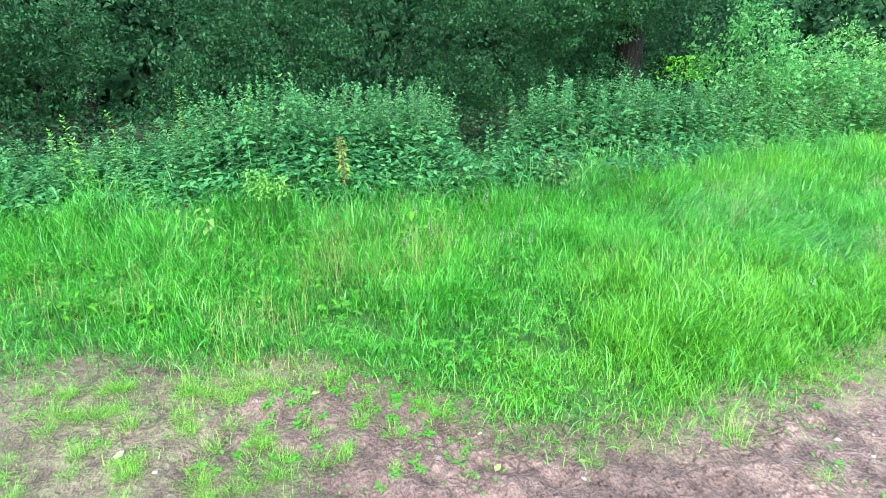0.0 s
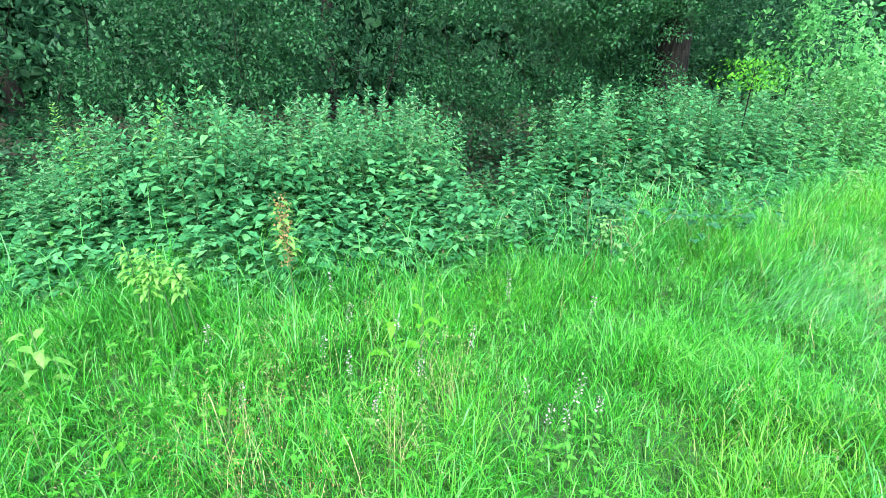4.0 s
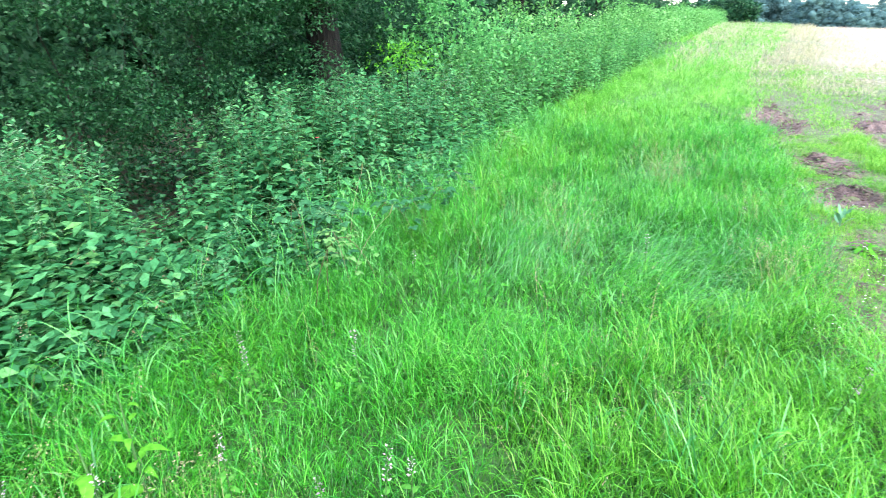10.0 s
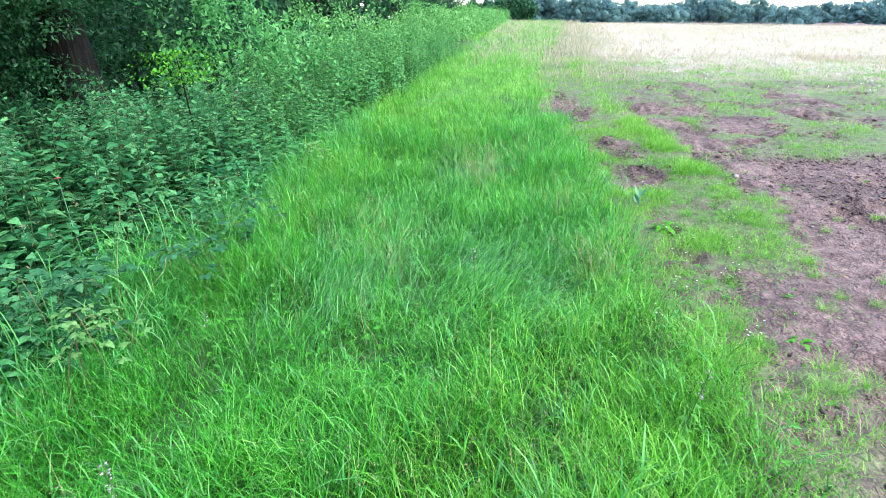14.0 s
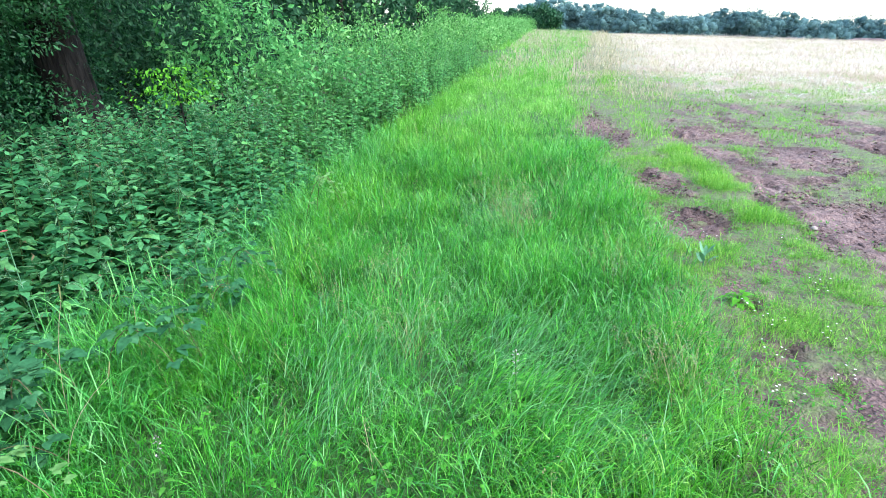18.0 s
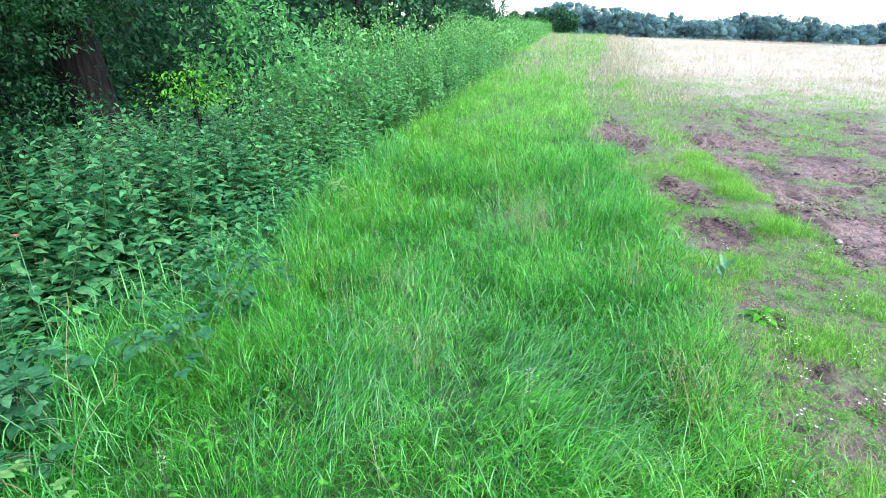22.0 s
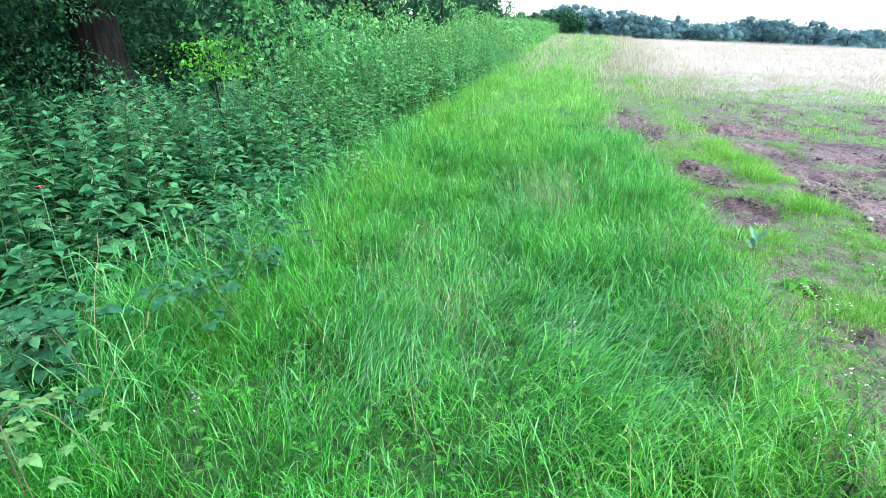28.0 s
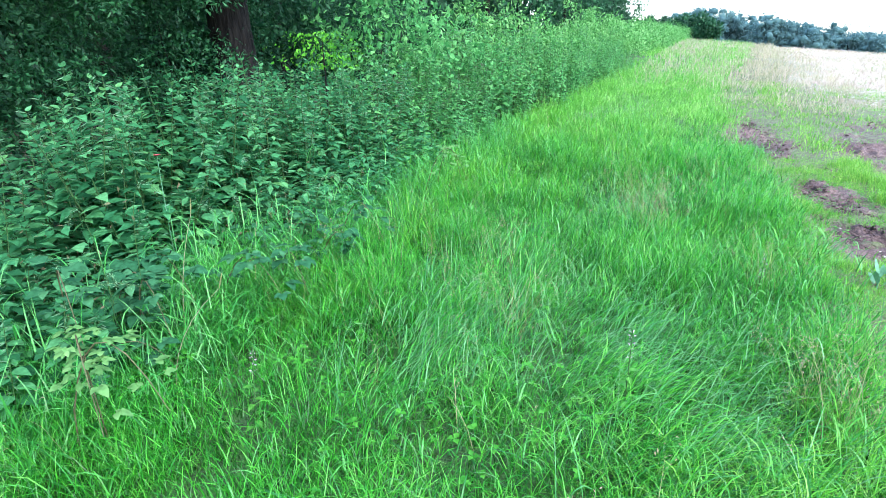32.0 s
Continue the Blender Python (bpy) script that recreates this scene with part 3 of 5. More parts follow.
def shrub(rng, x, y, h, spread, clumps, per, size, mat, label, low=0.1, group="hedge shrubs", stems=4, flat=0.7, hollows=0.0):
    root = new("shrub")
    root.location = (x, y, float(ground_z(x, y)))
    for k in range(stems):
        a, out = rng.uniform(0, 2 * np.pi), spread * rng.uniform(0.3, 0.9)
        s = np.linspace(0, 1, 6)
        P = np.stack([np.cos(a) * out * s ** 1.3, np.sin(a) * out * s ** 1.3, h * rng.uniform(0.4, 0.7) * s - 0.05], -1)
        P[1:, :2] += rng.normal(0, 0.05, (5, 2))
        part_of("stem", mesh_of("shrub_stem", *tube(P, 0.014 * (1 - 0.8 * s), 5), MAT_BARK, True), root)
    c = unit(rng.normal(0, 1, (clumps, 3))) * rng.random((clumps, 1)) ** 0.33
    c[:, :2] *= spread
    c[:, 2] = low * h + (1 - low) * h * (c[:, 2] * 0.5 + 0.5)
    if hollows:
        c = c[N1(x * 0.3 + y + c[:, 1], c[:, 2], 0.55) + 0.25 * N2(y + c[:, 1], c[:, 2], 0.2) > hollows]
        clumps = len(c)
    part_of("crown", mesh_of("shrub_crown", *crown_leaves(rng, c, rng.uniform(0.16, 0.34, clumps) * min(1.6, spread), per, size, flat), mat), root)
    return tagged(root, label, "shrub", group)


def tree(rng, x, y, h, r, spread, clumps, per, size, mat, label, low=0.35, limbs=6, group="woodland trees", clump=0.6, lean=(0, 0), solid=0.0, bough=None):
    root = new("tree")
    root.location = (x, y, float(ground_z(x, y)))
    s = np.linspace(0, 1, 9)
    P = np.stack([lean[0] * s * h, lean[1] * s * h, h * 0.8 * s - 0.15], -1)
    P[2:, :2] += np.cumsum(rng.normal(0, 0.012 * h, (7, 2)), 0) * 0.5
    rad = r * (1 - 0.75 * s)
    rad[0] *= 1.35
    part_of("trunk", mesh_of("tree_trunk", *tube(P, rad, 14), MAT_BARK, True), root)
    for k in range(limbs):
        u = rng.uniform(max(low, 0.25), 0.95)
        b = np.array([np.interp(u, s, P[:, i]) for i in range(3)])
        a, ln = rng.uniform(0, 2 * np.pi), spread * rng.uniform(0.5, 0.9)
        q = np.linspace(0, 1, 6)[:, None]
        path = b + q * np.array([np.cos(a) * ln, np.sin(a) * ln, 0]) + q ** 0.8 * np.array([0, 0, 0.25 * h * rng.uniform(0.3, 1)])
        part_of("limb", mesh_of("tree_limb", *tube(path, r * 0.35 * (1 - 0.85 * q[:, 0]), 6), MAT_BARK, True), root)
    c = unit(rng.normal(0, 1, (clumps, 3))) * rng.random((clumps, 1)) ** 0.3
    c[:, :2] *= spread
    c[:, 2] = low * h + (1 - low) * h * (c[:, 2] * 0.5 + 0.5)
    radii = rng.uniform(0.6, 1.2, clumps) * clump
    v, f = crown_leaves(rng, c, radii, per, size)
    if bough:
        for out in bough:
            q = rng.normal(0, 1, (70, 3)) * np.array([0.3, 0.45, 0.16]) + np.array(out)
            v, f = join([(v, f), crown_leaves(rng, q, rng.uniform(0.10, 0.22, 70), 80, 0.048, 0.45)])
    if solid:
        v, f = join([(v, f)] + [(q * r + p, g) for (q, g), r, p in ((lump(rng, solid, 0.8), r, p) for r, p in zip(radii, c))])
    part_of("crown", mesh_of("tree_crown", v, f, mat), root)
    return tagged(root, label, "tree", group)


def build_woodland():
    rng = np.random.default_rng(21)
    dark = "leafy hawthorn shrub with the wood's shade in its leaf colour"
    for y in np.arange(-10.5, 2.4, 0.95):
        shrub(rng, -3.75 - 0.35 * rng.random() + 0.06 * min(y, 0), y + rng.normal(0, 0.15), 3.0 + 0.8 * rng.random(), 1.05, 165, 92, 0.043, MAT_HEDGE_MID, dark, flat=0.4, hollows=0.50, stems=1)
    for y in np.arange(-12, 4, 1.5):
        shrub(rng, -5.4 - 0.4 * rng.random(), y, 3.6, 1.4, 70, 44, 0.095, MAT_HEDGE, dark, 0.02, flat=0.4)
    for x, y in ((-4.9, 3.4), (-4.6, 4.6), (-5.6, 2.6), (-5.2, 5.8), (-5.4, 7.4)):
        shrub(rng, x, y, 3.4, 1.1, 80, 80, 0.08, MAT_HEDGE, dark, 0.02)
    light = "light green leafy hedge shrub, sunlight put into its colour"
    for y in np.arange(4.2, 22, 1.25):
        shrub(rng, float(hedge_front(y)) - 1.6 + 0.5 * rng.random(), y + rng.normal(0, 0.3), float(np.interp(y, [4, 12, 20], [1.9, 1.5, 1.3])) + 0.95 * rng.random(), 0.95, 46, 46, 0.085, MAT_HEDGE_SUN if y > 7.5 else MAT_HEDGE_LIT, light, 0.03)
    for y in np.arange(23, 76, 2.6):
        shrub(rng, float(hedge_front(y)) - 1.7 + 0.8 * rng.random(), y, 1.15 + 0.8 * rng.random(), 1.6, 50, 44, 0.13, MAT_HEDGE_SUN, light, 0.03)
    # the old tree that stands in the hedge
    tree(rng, -3.95, 2.5, 9, 0.27, 3.2, 90, 80, 0.085, MAT_HEDGE_MID, "thick tree standing in the hedge, dark bark deepened for shade", 0.30, 9, lean=(-0.02, 0.01), bough=((0.55, -0.3, 2.55), (0.6, -1.1, 2.3), (0.5, -2.0, 2.05), (0.4, 0.5, 2.6)))
    # added row of trees; high crowns out of view block sky light
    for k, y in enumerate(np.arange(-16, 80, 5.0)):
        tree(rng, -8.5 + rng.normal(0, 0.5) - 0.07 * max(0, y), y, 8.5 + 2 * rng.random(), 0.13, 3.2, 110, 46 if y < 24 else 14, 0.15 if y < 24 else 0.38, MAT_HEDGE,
             "tall tree added behind the hedge to shade the wood", 0.05, 4)
    # dark leaf backing, added to close bright sky gaps in the wood
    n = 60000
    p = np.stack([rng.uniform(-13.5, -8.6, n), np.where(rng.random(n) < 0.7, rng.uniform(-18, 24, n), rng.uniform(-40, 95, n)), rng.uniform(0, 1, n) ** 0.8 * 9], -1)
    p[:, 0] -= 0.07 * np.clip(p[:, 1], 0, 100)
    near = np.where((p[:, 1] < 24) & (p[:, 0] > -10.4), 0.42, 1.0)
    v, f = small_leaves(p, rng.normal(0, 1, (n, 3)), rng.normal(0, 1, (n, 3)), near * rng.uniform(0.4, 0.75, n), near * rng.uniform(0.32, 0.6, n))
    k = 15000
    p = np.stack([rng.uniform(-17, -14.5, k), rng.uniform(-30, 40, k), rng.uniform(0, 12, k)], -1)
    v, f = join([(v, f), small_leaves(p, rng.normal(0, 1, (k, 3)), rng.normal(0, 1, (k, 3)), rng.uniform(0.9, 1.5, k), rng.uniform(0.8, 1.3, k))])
    tagged(new("thicket_backing", mesh_of("thicket_backing", v, f, MAT_HEDGE)), "dark leaf backing added to close the wood's sky gaps", "thicket", kind="stuff")
    # low growth under the shrubs, their shade put into its dark leaves
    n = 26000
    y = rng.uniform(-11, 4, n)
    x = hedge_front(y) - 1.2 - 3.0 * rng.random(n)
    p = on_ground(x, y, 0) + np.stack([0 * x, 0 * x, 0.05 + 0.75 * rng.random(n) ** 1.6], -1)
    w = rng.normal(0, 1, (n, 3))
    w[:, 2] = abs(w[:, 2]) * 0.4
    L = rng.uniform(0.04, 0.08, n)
    tagged(new("undergrowth", mesh_of("undergrowth", *small_leaves(p, w, rng.normal(0, 1, (n, 3)), L, L * 0.7), MAT_HEDGE)), "low ivy growth under the hedge shrubs, shade darkened into its leaves", "undergrowth", kind="stuff")


def on_ground(x, y, sink=0.01):
    return np.stack([x, y, ground_z(x, y) - sink], -1)


build_woodland()


# ---- the pale field and the far trees ----
def scatter(rng, n, x0, x1, y0, y1, keep):
    x, y = rng.uniform(x0, x1, n), rng.uniform(y0, y1, n)
    k = rng.random(n) < keep(x, y)
    return x[k], y[k]


def build_crop():
    rng = np.random.default_rng(31)
    straw, heads = [], []
    for n, x0, x1, y0, y1, w, hd in ((70000, 0.3, 15, 4, 20, 0.010, 0.022), (95000, -3, 34, 20, 64, 0.019, 0.032)):
        x, y = scatter(rng, n, x0, x1, y0, y1, in_crop)
        h = rng.uniform(0.10, 0.30, len(x)) * (0.5 + 0.7 * N2(x, y, 1.5)) * (0.35 + 0.65 * in_crop(x, y))
        b = on_ground(x, y)
        straw.append(blades(b, h, w * rng.uniform(0.6, 1.3, len(x)), rng.uniform(0, 6.3, len(x)), rng.uniform(0.3, 1.1, len(x)), rng, 1))
        k = rng.random(len(x)) < (0.9 if y1 < 30 else 0.42) * smooth(0.40, 0.66, 0.6 * N1(x, y, 3.0) + 0.4 * N4(x, y, 0.8))
        p = b[k] + np.stack([rng.normal(0, 0.05, k.sum()), rng.normal(0, 0.05, k.sum()), h[k] * 0.98], -1)
        r = rng.uniform(0.7, 1.4, k.sum()) * hd * 1.1
        wv = rng.normal(0, 1, (k.sum(), 3)) * np.array([1, 1, 0.3])
        heads.append(small_leaves(p, wv, rng.normal(0, 1, (k.sum(), 3)) * np.array([1, 1, 0.3]), r, r * 0.9, -0.1))
    tagged(new("pale_crop", mesh_of("pale_crop", *join(straw), MAT_PALE)), "pale straw-coloured ripening grass in the field", "field crop", kind="stuff")
    tagged(new("mayweed_flowers", mesh_of("mayweed_flowers", *join(heads), MAT_PETAL)), "white daisy-like weeds in flower over the field", "flowers", kind="stuff")


build_crop()


def build_far_trees():
    rng = np.random.default_rng(41)
    az = [-14, -2.2, 3.0, 7.5, 9.4, 11.5, 13.3, 16, 18.7, 21.4, 24, 40]
    top = [2.6, 2.3, 1.5, 0.6, -0.1, 0.2, 0.5, 0.2, -0.5, -1.1, -0.9, -1.2]
    for k in range(40):
        a = -5 + 0.85 * k
        d = 165 + 25 * rng.random()
        x, y = d * math.sin(radians(a)), d * math.cos(radians(a))
        z = float(ground_z(x, y))
        h = max(3.5, 0.9 + d * math.tan(radians(float(np.interp(a, az, top)) + 0.30 + 0.22 * rng.random())) - z)
        tree(rng, x, y, h, 0.3, 3.1 + 0.14 * h, 80, 60, 0.58, MAT_FAR_HAZE, "distant rounded field tree, green tinted blue for haze", -0.1, 2, "distant trees", 2.3, solid=0.5)
    for k in range(9):
        a = radians(-13 + 1.3 * k)
        d = 84 + 10 * rng.random()
        tree(rng, d * math.sin(a), d * math.cos(a), 6.2 + 1.5 * rng.random() - 0.3 * k, 0.25, 2.6, 50, 50, 0.45, MAT_HEDGE, "dark tree at the far end of the hedge", 0.02, 3, clump=0.9, solid=0.45)


build_far_trees()


# ---- nettles ----
def nettle_parts(rng, h, leaf=0.098, gap=0.058, first=0.14, wide=0.58, strings=4):
    """Stem and foliage arrays of one upright leafy plant of height h: crossed pairs of hanging leaves that close up into a pointed tip."""
    bend = rng.normal(0, 0.06, 2)
    s = np.linspace(0, 1, 7)
    P = np.stack([bend[0] * s ** 2 * h, bend[1] * s ** 2 * h, s * h], -1)
    stem = tube(P, 0.005 - 0.0038 * s, 4)
    base, way, length, droop, knots = [], [], [], [], []
    a0, u, k = rng.uniform(0, np.pi), first, 0
    while u < 0.995:
        p = np.array([bend[0] * u * u * h, bend[1] * u * u * h, u * h])
        size = leaf * (1.04 if u < 0.5 else max(0.34, 1.04 - 1.3 * (u - 0.5)))
        for side in (0, np.pi):
            if u < 0.3 and rng.random() < 0.3:
                continue
            a = a0 + (k % 2) * np.pi / 2 + side + rng.normal(0, 0.16)
            rise = rng.normal(0.28, 0.15) if u < 0.86 else rng.normal(0.55 + 4.0 * (u - 0.86), 0.15)
            d = np.array([np.cos(a), np.sin(a), rise])
            base.append(p + 0.16 * size * d)
            way.append(d)
            length.append(size * rng.uniform(0.75, 1.15))
            droop.append(rng.uniform(0.25, 0.62) if u < 0.86 else 0.2)
        if u > 0.45:
            knots.append(p)
        u += gap / h * (1.0 if u < 0.6 else max(0.36, 1.0 - 1.5 * (u - 0.6))) * rng.uniform(0.85, 1.12)
        k += 1
    base, way, length, droop = np.array(base), np.array(way), np.array(length), np.array(droop)
    side = np.stack([-way[:, 1], way[:, 0], rng.normal(0, 0.15, len(way))], -1)
    plain = big_leaves(base, way, side, length, length * wide, droop, 0.12, 0.5)
    at = np.repeat(np.array(knots), strings, 0)
    n = len(at)
    t = rng.uniform(0, 6.3, n)
    hang = np.stack([np.cos(t), np.sin(t), rng.uniform(-0.7, 0.5, n)], -1)
    L = rng.uniform(0.022, 0.05, n)
    tassel = small_leaves(at, hang, rng.normal(0, 1, (n, 3)), L, L * 0.17)
    return stem, (ovate_leaves(base, way, side, length, length * wide, droop) if leaf > 0.075 else plain), plain, tassel


def nettle_height(x, y):
    """Low at the foot, full height further in, with a hollow between two stands."""
    inside = hedge_front(y) - x
    h = 0.56 + 0.66 * np.clip(inside / 0.7, 0, 1) ** 0.8 + 0.18 * (N1(x, y, 0.7) - 0.5) + 0.20 * (N3(x, y, 0.22) - 0.5)
    h = h * np.interp(y, [-7, -4.9, -4.3, -3.6], [0.48, 0.60, 0.80, 1.0])
    hollow = 0.85 * np.exp(-(((x + 2.15) / 0.42) ** 2 + ((y + 1.45) / 0.26) ** 2)) + 1.0 * np.exp(-(((x + 3.0) / 0.7) ** 2 + ((y + 0.9) / 0.42) ** 2))
    notch = 0.72 * np.exp(-(((x + 1.50) / 0.34) ** 2 + ((y - 0.02) / 0.42) ** 2))
    return h * (1 - 0.95 * np.clip(hollow, 0, 1)) * (1 - notch)


def spread_points(x, y, gap):
    """Thins points so that none lies within gap of another."""
    cells, out = {}, []
    for a, b in zip(x, y):
        i, j = int(a // gap), int(b // gap)
        if any((a - p) ** 2 + (b - q) ** 2 < gap * gap for di in (-1, 0, 1) for dj in (-1, 0, 1) for p, q in cells.get((i + di, j + dj), ())):
            continue
        cells.setdefault((i, j), []).append((a, b))
        out.append((a, b))
    return out


def build_stand(rng, name, pts, height, kinds, mats, label, category, group, bed_label, count, tilt=7):
    """The nearest plants as things of their own, the rest of the stand as one bed."""
    roots, stems, leaves, strings = [], [], [], []
    for st, fo, plain, tassel in kinds:
        root = new(name)
        part_of("stem", mesh_of(name + "_stem", *st, mats[0]), root)
        part_of("foliage", mesh_of(name + "_foliage", *fo, mats[1], True), root)
        if len(mats) > 2:
            part_of("flower_tassel", mesh_of(name + "_tassel", *tassel, mats[2]), root, "pale drooping flower strings", "stuff")
        roots.append(tagged(root, label, category, group))
    for k, (a, b) in enumerate(pts):
        h = max(0.12, float(height(a, b)) * (rng.uniform(0.82, 1.07) + (0.12 if rng.random() < 0.10 else 0)))
        w = h ** 0.35 * (1 + 0.28 * float(smooth(-1.7, -1.0, b)) if b < 3 else 1.0)
        m = pose(a, b, float(ground_z(a, b)) - 0.02, rng.normal(0, tilt), rng.normal(4, tilt), rng.uniform(0, 360)) @ Matrix.Diagonal((w, w, h, 1))
        n = k % len(kinds)
        if k < len(kinds):
            roots[n].matrix_basis = m
        elif k < count:
            copy_thing(roots[n], m)
        else:
            M = np.array(m)
            for store, (v, f) in ((stems, kinds[n][0]), (leaves, kinds[n][1 if k < 900 else 2])) + (((strings, kinds[n][3]),) if len(mats) > 2 and k % 2 == 0 else ()):
                store.append((v @ M[:3, :3].T + M[:3, 3], f))
    if strings:
        tagged(new(name + "_flowers", mesh_of(name + "_flowers", *join(strings), mats[2])), "pale drooping flower strings of the dense bed", category, kind="stuff")
    if stems:
        tagged(new(name + "_bed", mesh_of(name + "_bed", *join(leaves), mats[1], True)), bed_label, category, kind="stuff")
        tagged(new(name + "_stalks", mesh_of(name + "_stalks", *join(stems), mats[0])), "thin green stalks of the dense bed", category, kind="stuff")


def build_nettles():
    rng = np.random.default_rng(8)
    kinds = [nettle_parts(rng, 1.0) for k in range(8)]
    y = rng.uniform(-8.4, 3.4, 11000)
    x = hedge_front(y) - rng.uniform(0, 1.0, 11000) ** 1.1 * np.interp(y, [-8, -6, -3, 0.4, 1.4, 2.6, 3.4], [1.0, 1.3, 1.75, 1.85, 2.0, 1.75, 0.8])
    pts = [p for p in spread_points(x, y, 0.080) if nettle_height(*p) > 0.28 and (p[1] < -1.3 or rng.random() < 0.62)]
    pts.sort(key=lambda p: abs(hedge_front(p[1]) - p[0]) + 0.12 * abs(p[1] + 1))
    build_stand(rng, "nettle", pts, nettle_height, kinds, (MAT_STEM, MAT_NETTLE, MAT_TASSEL), "tall stinging nettle with toothed drooping green leaves", "nettle",
                "nettles along the hedge", "dense bed of stinging nettles before the hedge", 300)
    # lower leaves and side shoots that close the bed
    n = 60000
    y = rng.uniform(-7.5, 3.2, n)
    x = hedge_front(y) - 0.02 - rng.uniform(0, 1.0, n) ** 1.2 * np.interp(y, [-8, -6, -3, 1, 3.4], [1.0, 1.5, 2.0, 1.8, 0.8])
    h = nettle_height(x, y)
    k = (h > 0.3) & (rng.random(n) < np.interp(y, [-2.6, -1.2], [1.0, 0.25]))
    x, y, h = x[k], y[k], h[k]
    p = on_ground(x, y, 0) + np.stack([0 * x, 0 * x, h * (0.10 + 0.58 * rng.random(len(x)))], -1)
    t = rng.uniform(0, 6.3, len(x))
    w = np.stack([np.cos(t), np.sin(t), rng.normal(-0.2, 0.3, len(x))], -1)
    L = rng.uniform(0.06, 0.10, len(x))
    tagged(new("nettle_leaves", mesh_of("nettle_leaves", *small_leaves(p, w, np.stack([-w[:, 1], w[:, 0], rng.normal(0, 0.3, len(x))], -1), L, L * 0.6, 0.15), MAT_NETTLE)), "crowded lower leaves of the nettle bed", "nettle", kind="stuff")
    y = rng.uniform(-2.2, 3.0, 1500)
    x = hedge_front(y) - rng.uniform(-0.05, 0.9, 1500)
    h = nettle_height(x, y)
    k = (h > 0.35) & (N4(x, y, 0.3) > 0.5)
    x, y, h = x[k], y[k], h[k]
    p = on_ground(x, y, 0) + np.stack([0 * x, 0 * x, h * (0.25 + 0.55 * rng.random(len(x)))], -1)
    w = rng.normal(0, 1, p.shape) + np.array([0, 0, -1.1])
    L = rng.uniform(0.018, 0.042, len(x))
    tagged(new("withered_leaves", mesh_of("withered_leaves", *small_leaves(p, w, rng.normal(0, 1, p.shape), L, L * 0.4, 0.35), MAT_CANE)), "withered brown leaves hanging among the nettles", "nettle", kind="stuff")


build_nettles()


TALL_WEEDS = [(-2.67, -4.35, 1.18), (-2.6, -5.32, 0.97), (-2.6, -4.96, 1.0), (-2.6, -3.88, 1.22), (-2.5, -4.22, 1.02), (-2.45, -5.45, 0.85), (-2.3, -5.2, 0.8)]


def build_tall_weeds():
    """Yellowish green leafy weeds that stand up out of the nettles."""
    rng = np.random.default_rng(10)
    for x, y, h in TALL_WEEDS:
        st, fo, plain, tassel = nettle_parts(rng, h, 0.105, 0.046, 0.4, 0.42)
        root = new("tall_weed")
        root.matrix_world = pose(x, y, float(ground_z(x, y)) - 0.02, rng.normal(0, 3), rng.normal(0, 3), rng.uniform(0, 360))
        part_of("stem", mesh_of("tall_weed_stem", *st, MAT_STEM), root)
        part_of("foliage", mesh_of("tall_weed_foliage", *fo, MAT_YELLOW, True), root)
        tagged(root, "tall yellowish green leafy weed among the nettles", "weed", "tall weeds in the nettles")


build_tall_weeds()


def bank_height(x, y):
    inside = hedge_front(y) - x
    h = 0.7 + 1.05 * np.clip(inside / 0.9, 0, 1) ** 0.7 + 0.7 * (N1(x, y, 0.8) - 0.5) * np.clip(0.4 + inside, 0, 1)
    return h * np.interp(y, [2.6, 4.5, 6, 12, 20], [0.74, 0.9, 1, 0.9, 0.75])


def build_bank():
    """Tall leafy shoots that hang over the strip beyond the nettles."""
    rng = np.random.default_rng(9)
    kinds = [nettle_parts(rng, 1.0, 0.105, 0.066, 0.10, 0.60, 3) for k in range(6)]
    y = 2.6 + rng.random(9000) ** 1.3 * 17
    x = hedge_front(y) + 0.9 * (N3(0 * y, y, 1.0) - 0.55) - 1.35 * rng.random(9000)
    pts = [p for p in spread_points(x, y, 0.13) if N2(p[0], p[1], 0.5) > 0.34]
    pts.sort(key=lambda p: p[1] + abs(hedge_front(p[1]) - p[0]))
    pts = pts[:1250]
    build_stand(rng, "hedge_shoot", pts, bank_height, kinds, (MAT_STEM, MAT_HEDGE_LIT, MAT_TASSEL), "upright leafy shoot of the hedge bank, green brightened as lit", "hedge shoot",
                "shoots of the hedge bank", "dense bank of leafy shoots, green brightened as lit", 200, 8)


build_bank()


def sapling(rng, x, y, h):
    root = new("sapling")
    root.location = (x, y, float(ground_z(x, y)))
    s = np.linspace(0, 1, 6)
    P = np.stack([0.06 * s, -0.05 * s ** 2, h * s - 0.03], -1)
    part_of("stem", mesh_of("sapling_stem", *tube(P, 0.014 * (1 - 0.7 * s), 6), MAT_BARK, True), root)
    n = 420
    base = np.stack([rng.normal(0, 0.19, n), rng.normal(0, 0.19, n), h * rng.uniform(0.82, 1.03, n)], -1)
    way = base * np.array([1, 1, 0]) + rng.normal(0, 0.2, (n, 3))
    L = rng.uniform(0.022, 0.044, n)
    part_of("crown", mesh_of("sapling_crown", *big_leaves(base, way, rng.normal(0, 1, (n, 3)), L, L * 0.7, np.full(n, 0.4)), MAT_LIME), root, "bright lime-green young leaves")
    tagged(root, "young sapling with bright lime-green leaves by the trunk", "sapling")


sapling(np.random.default_rng(3), -2.5, 2.15, 1.5)


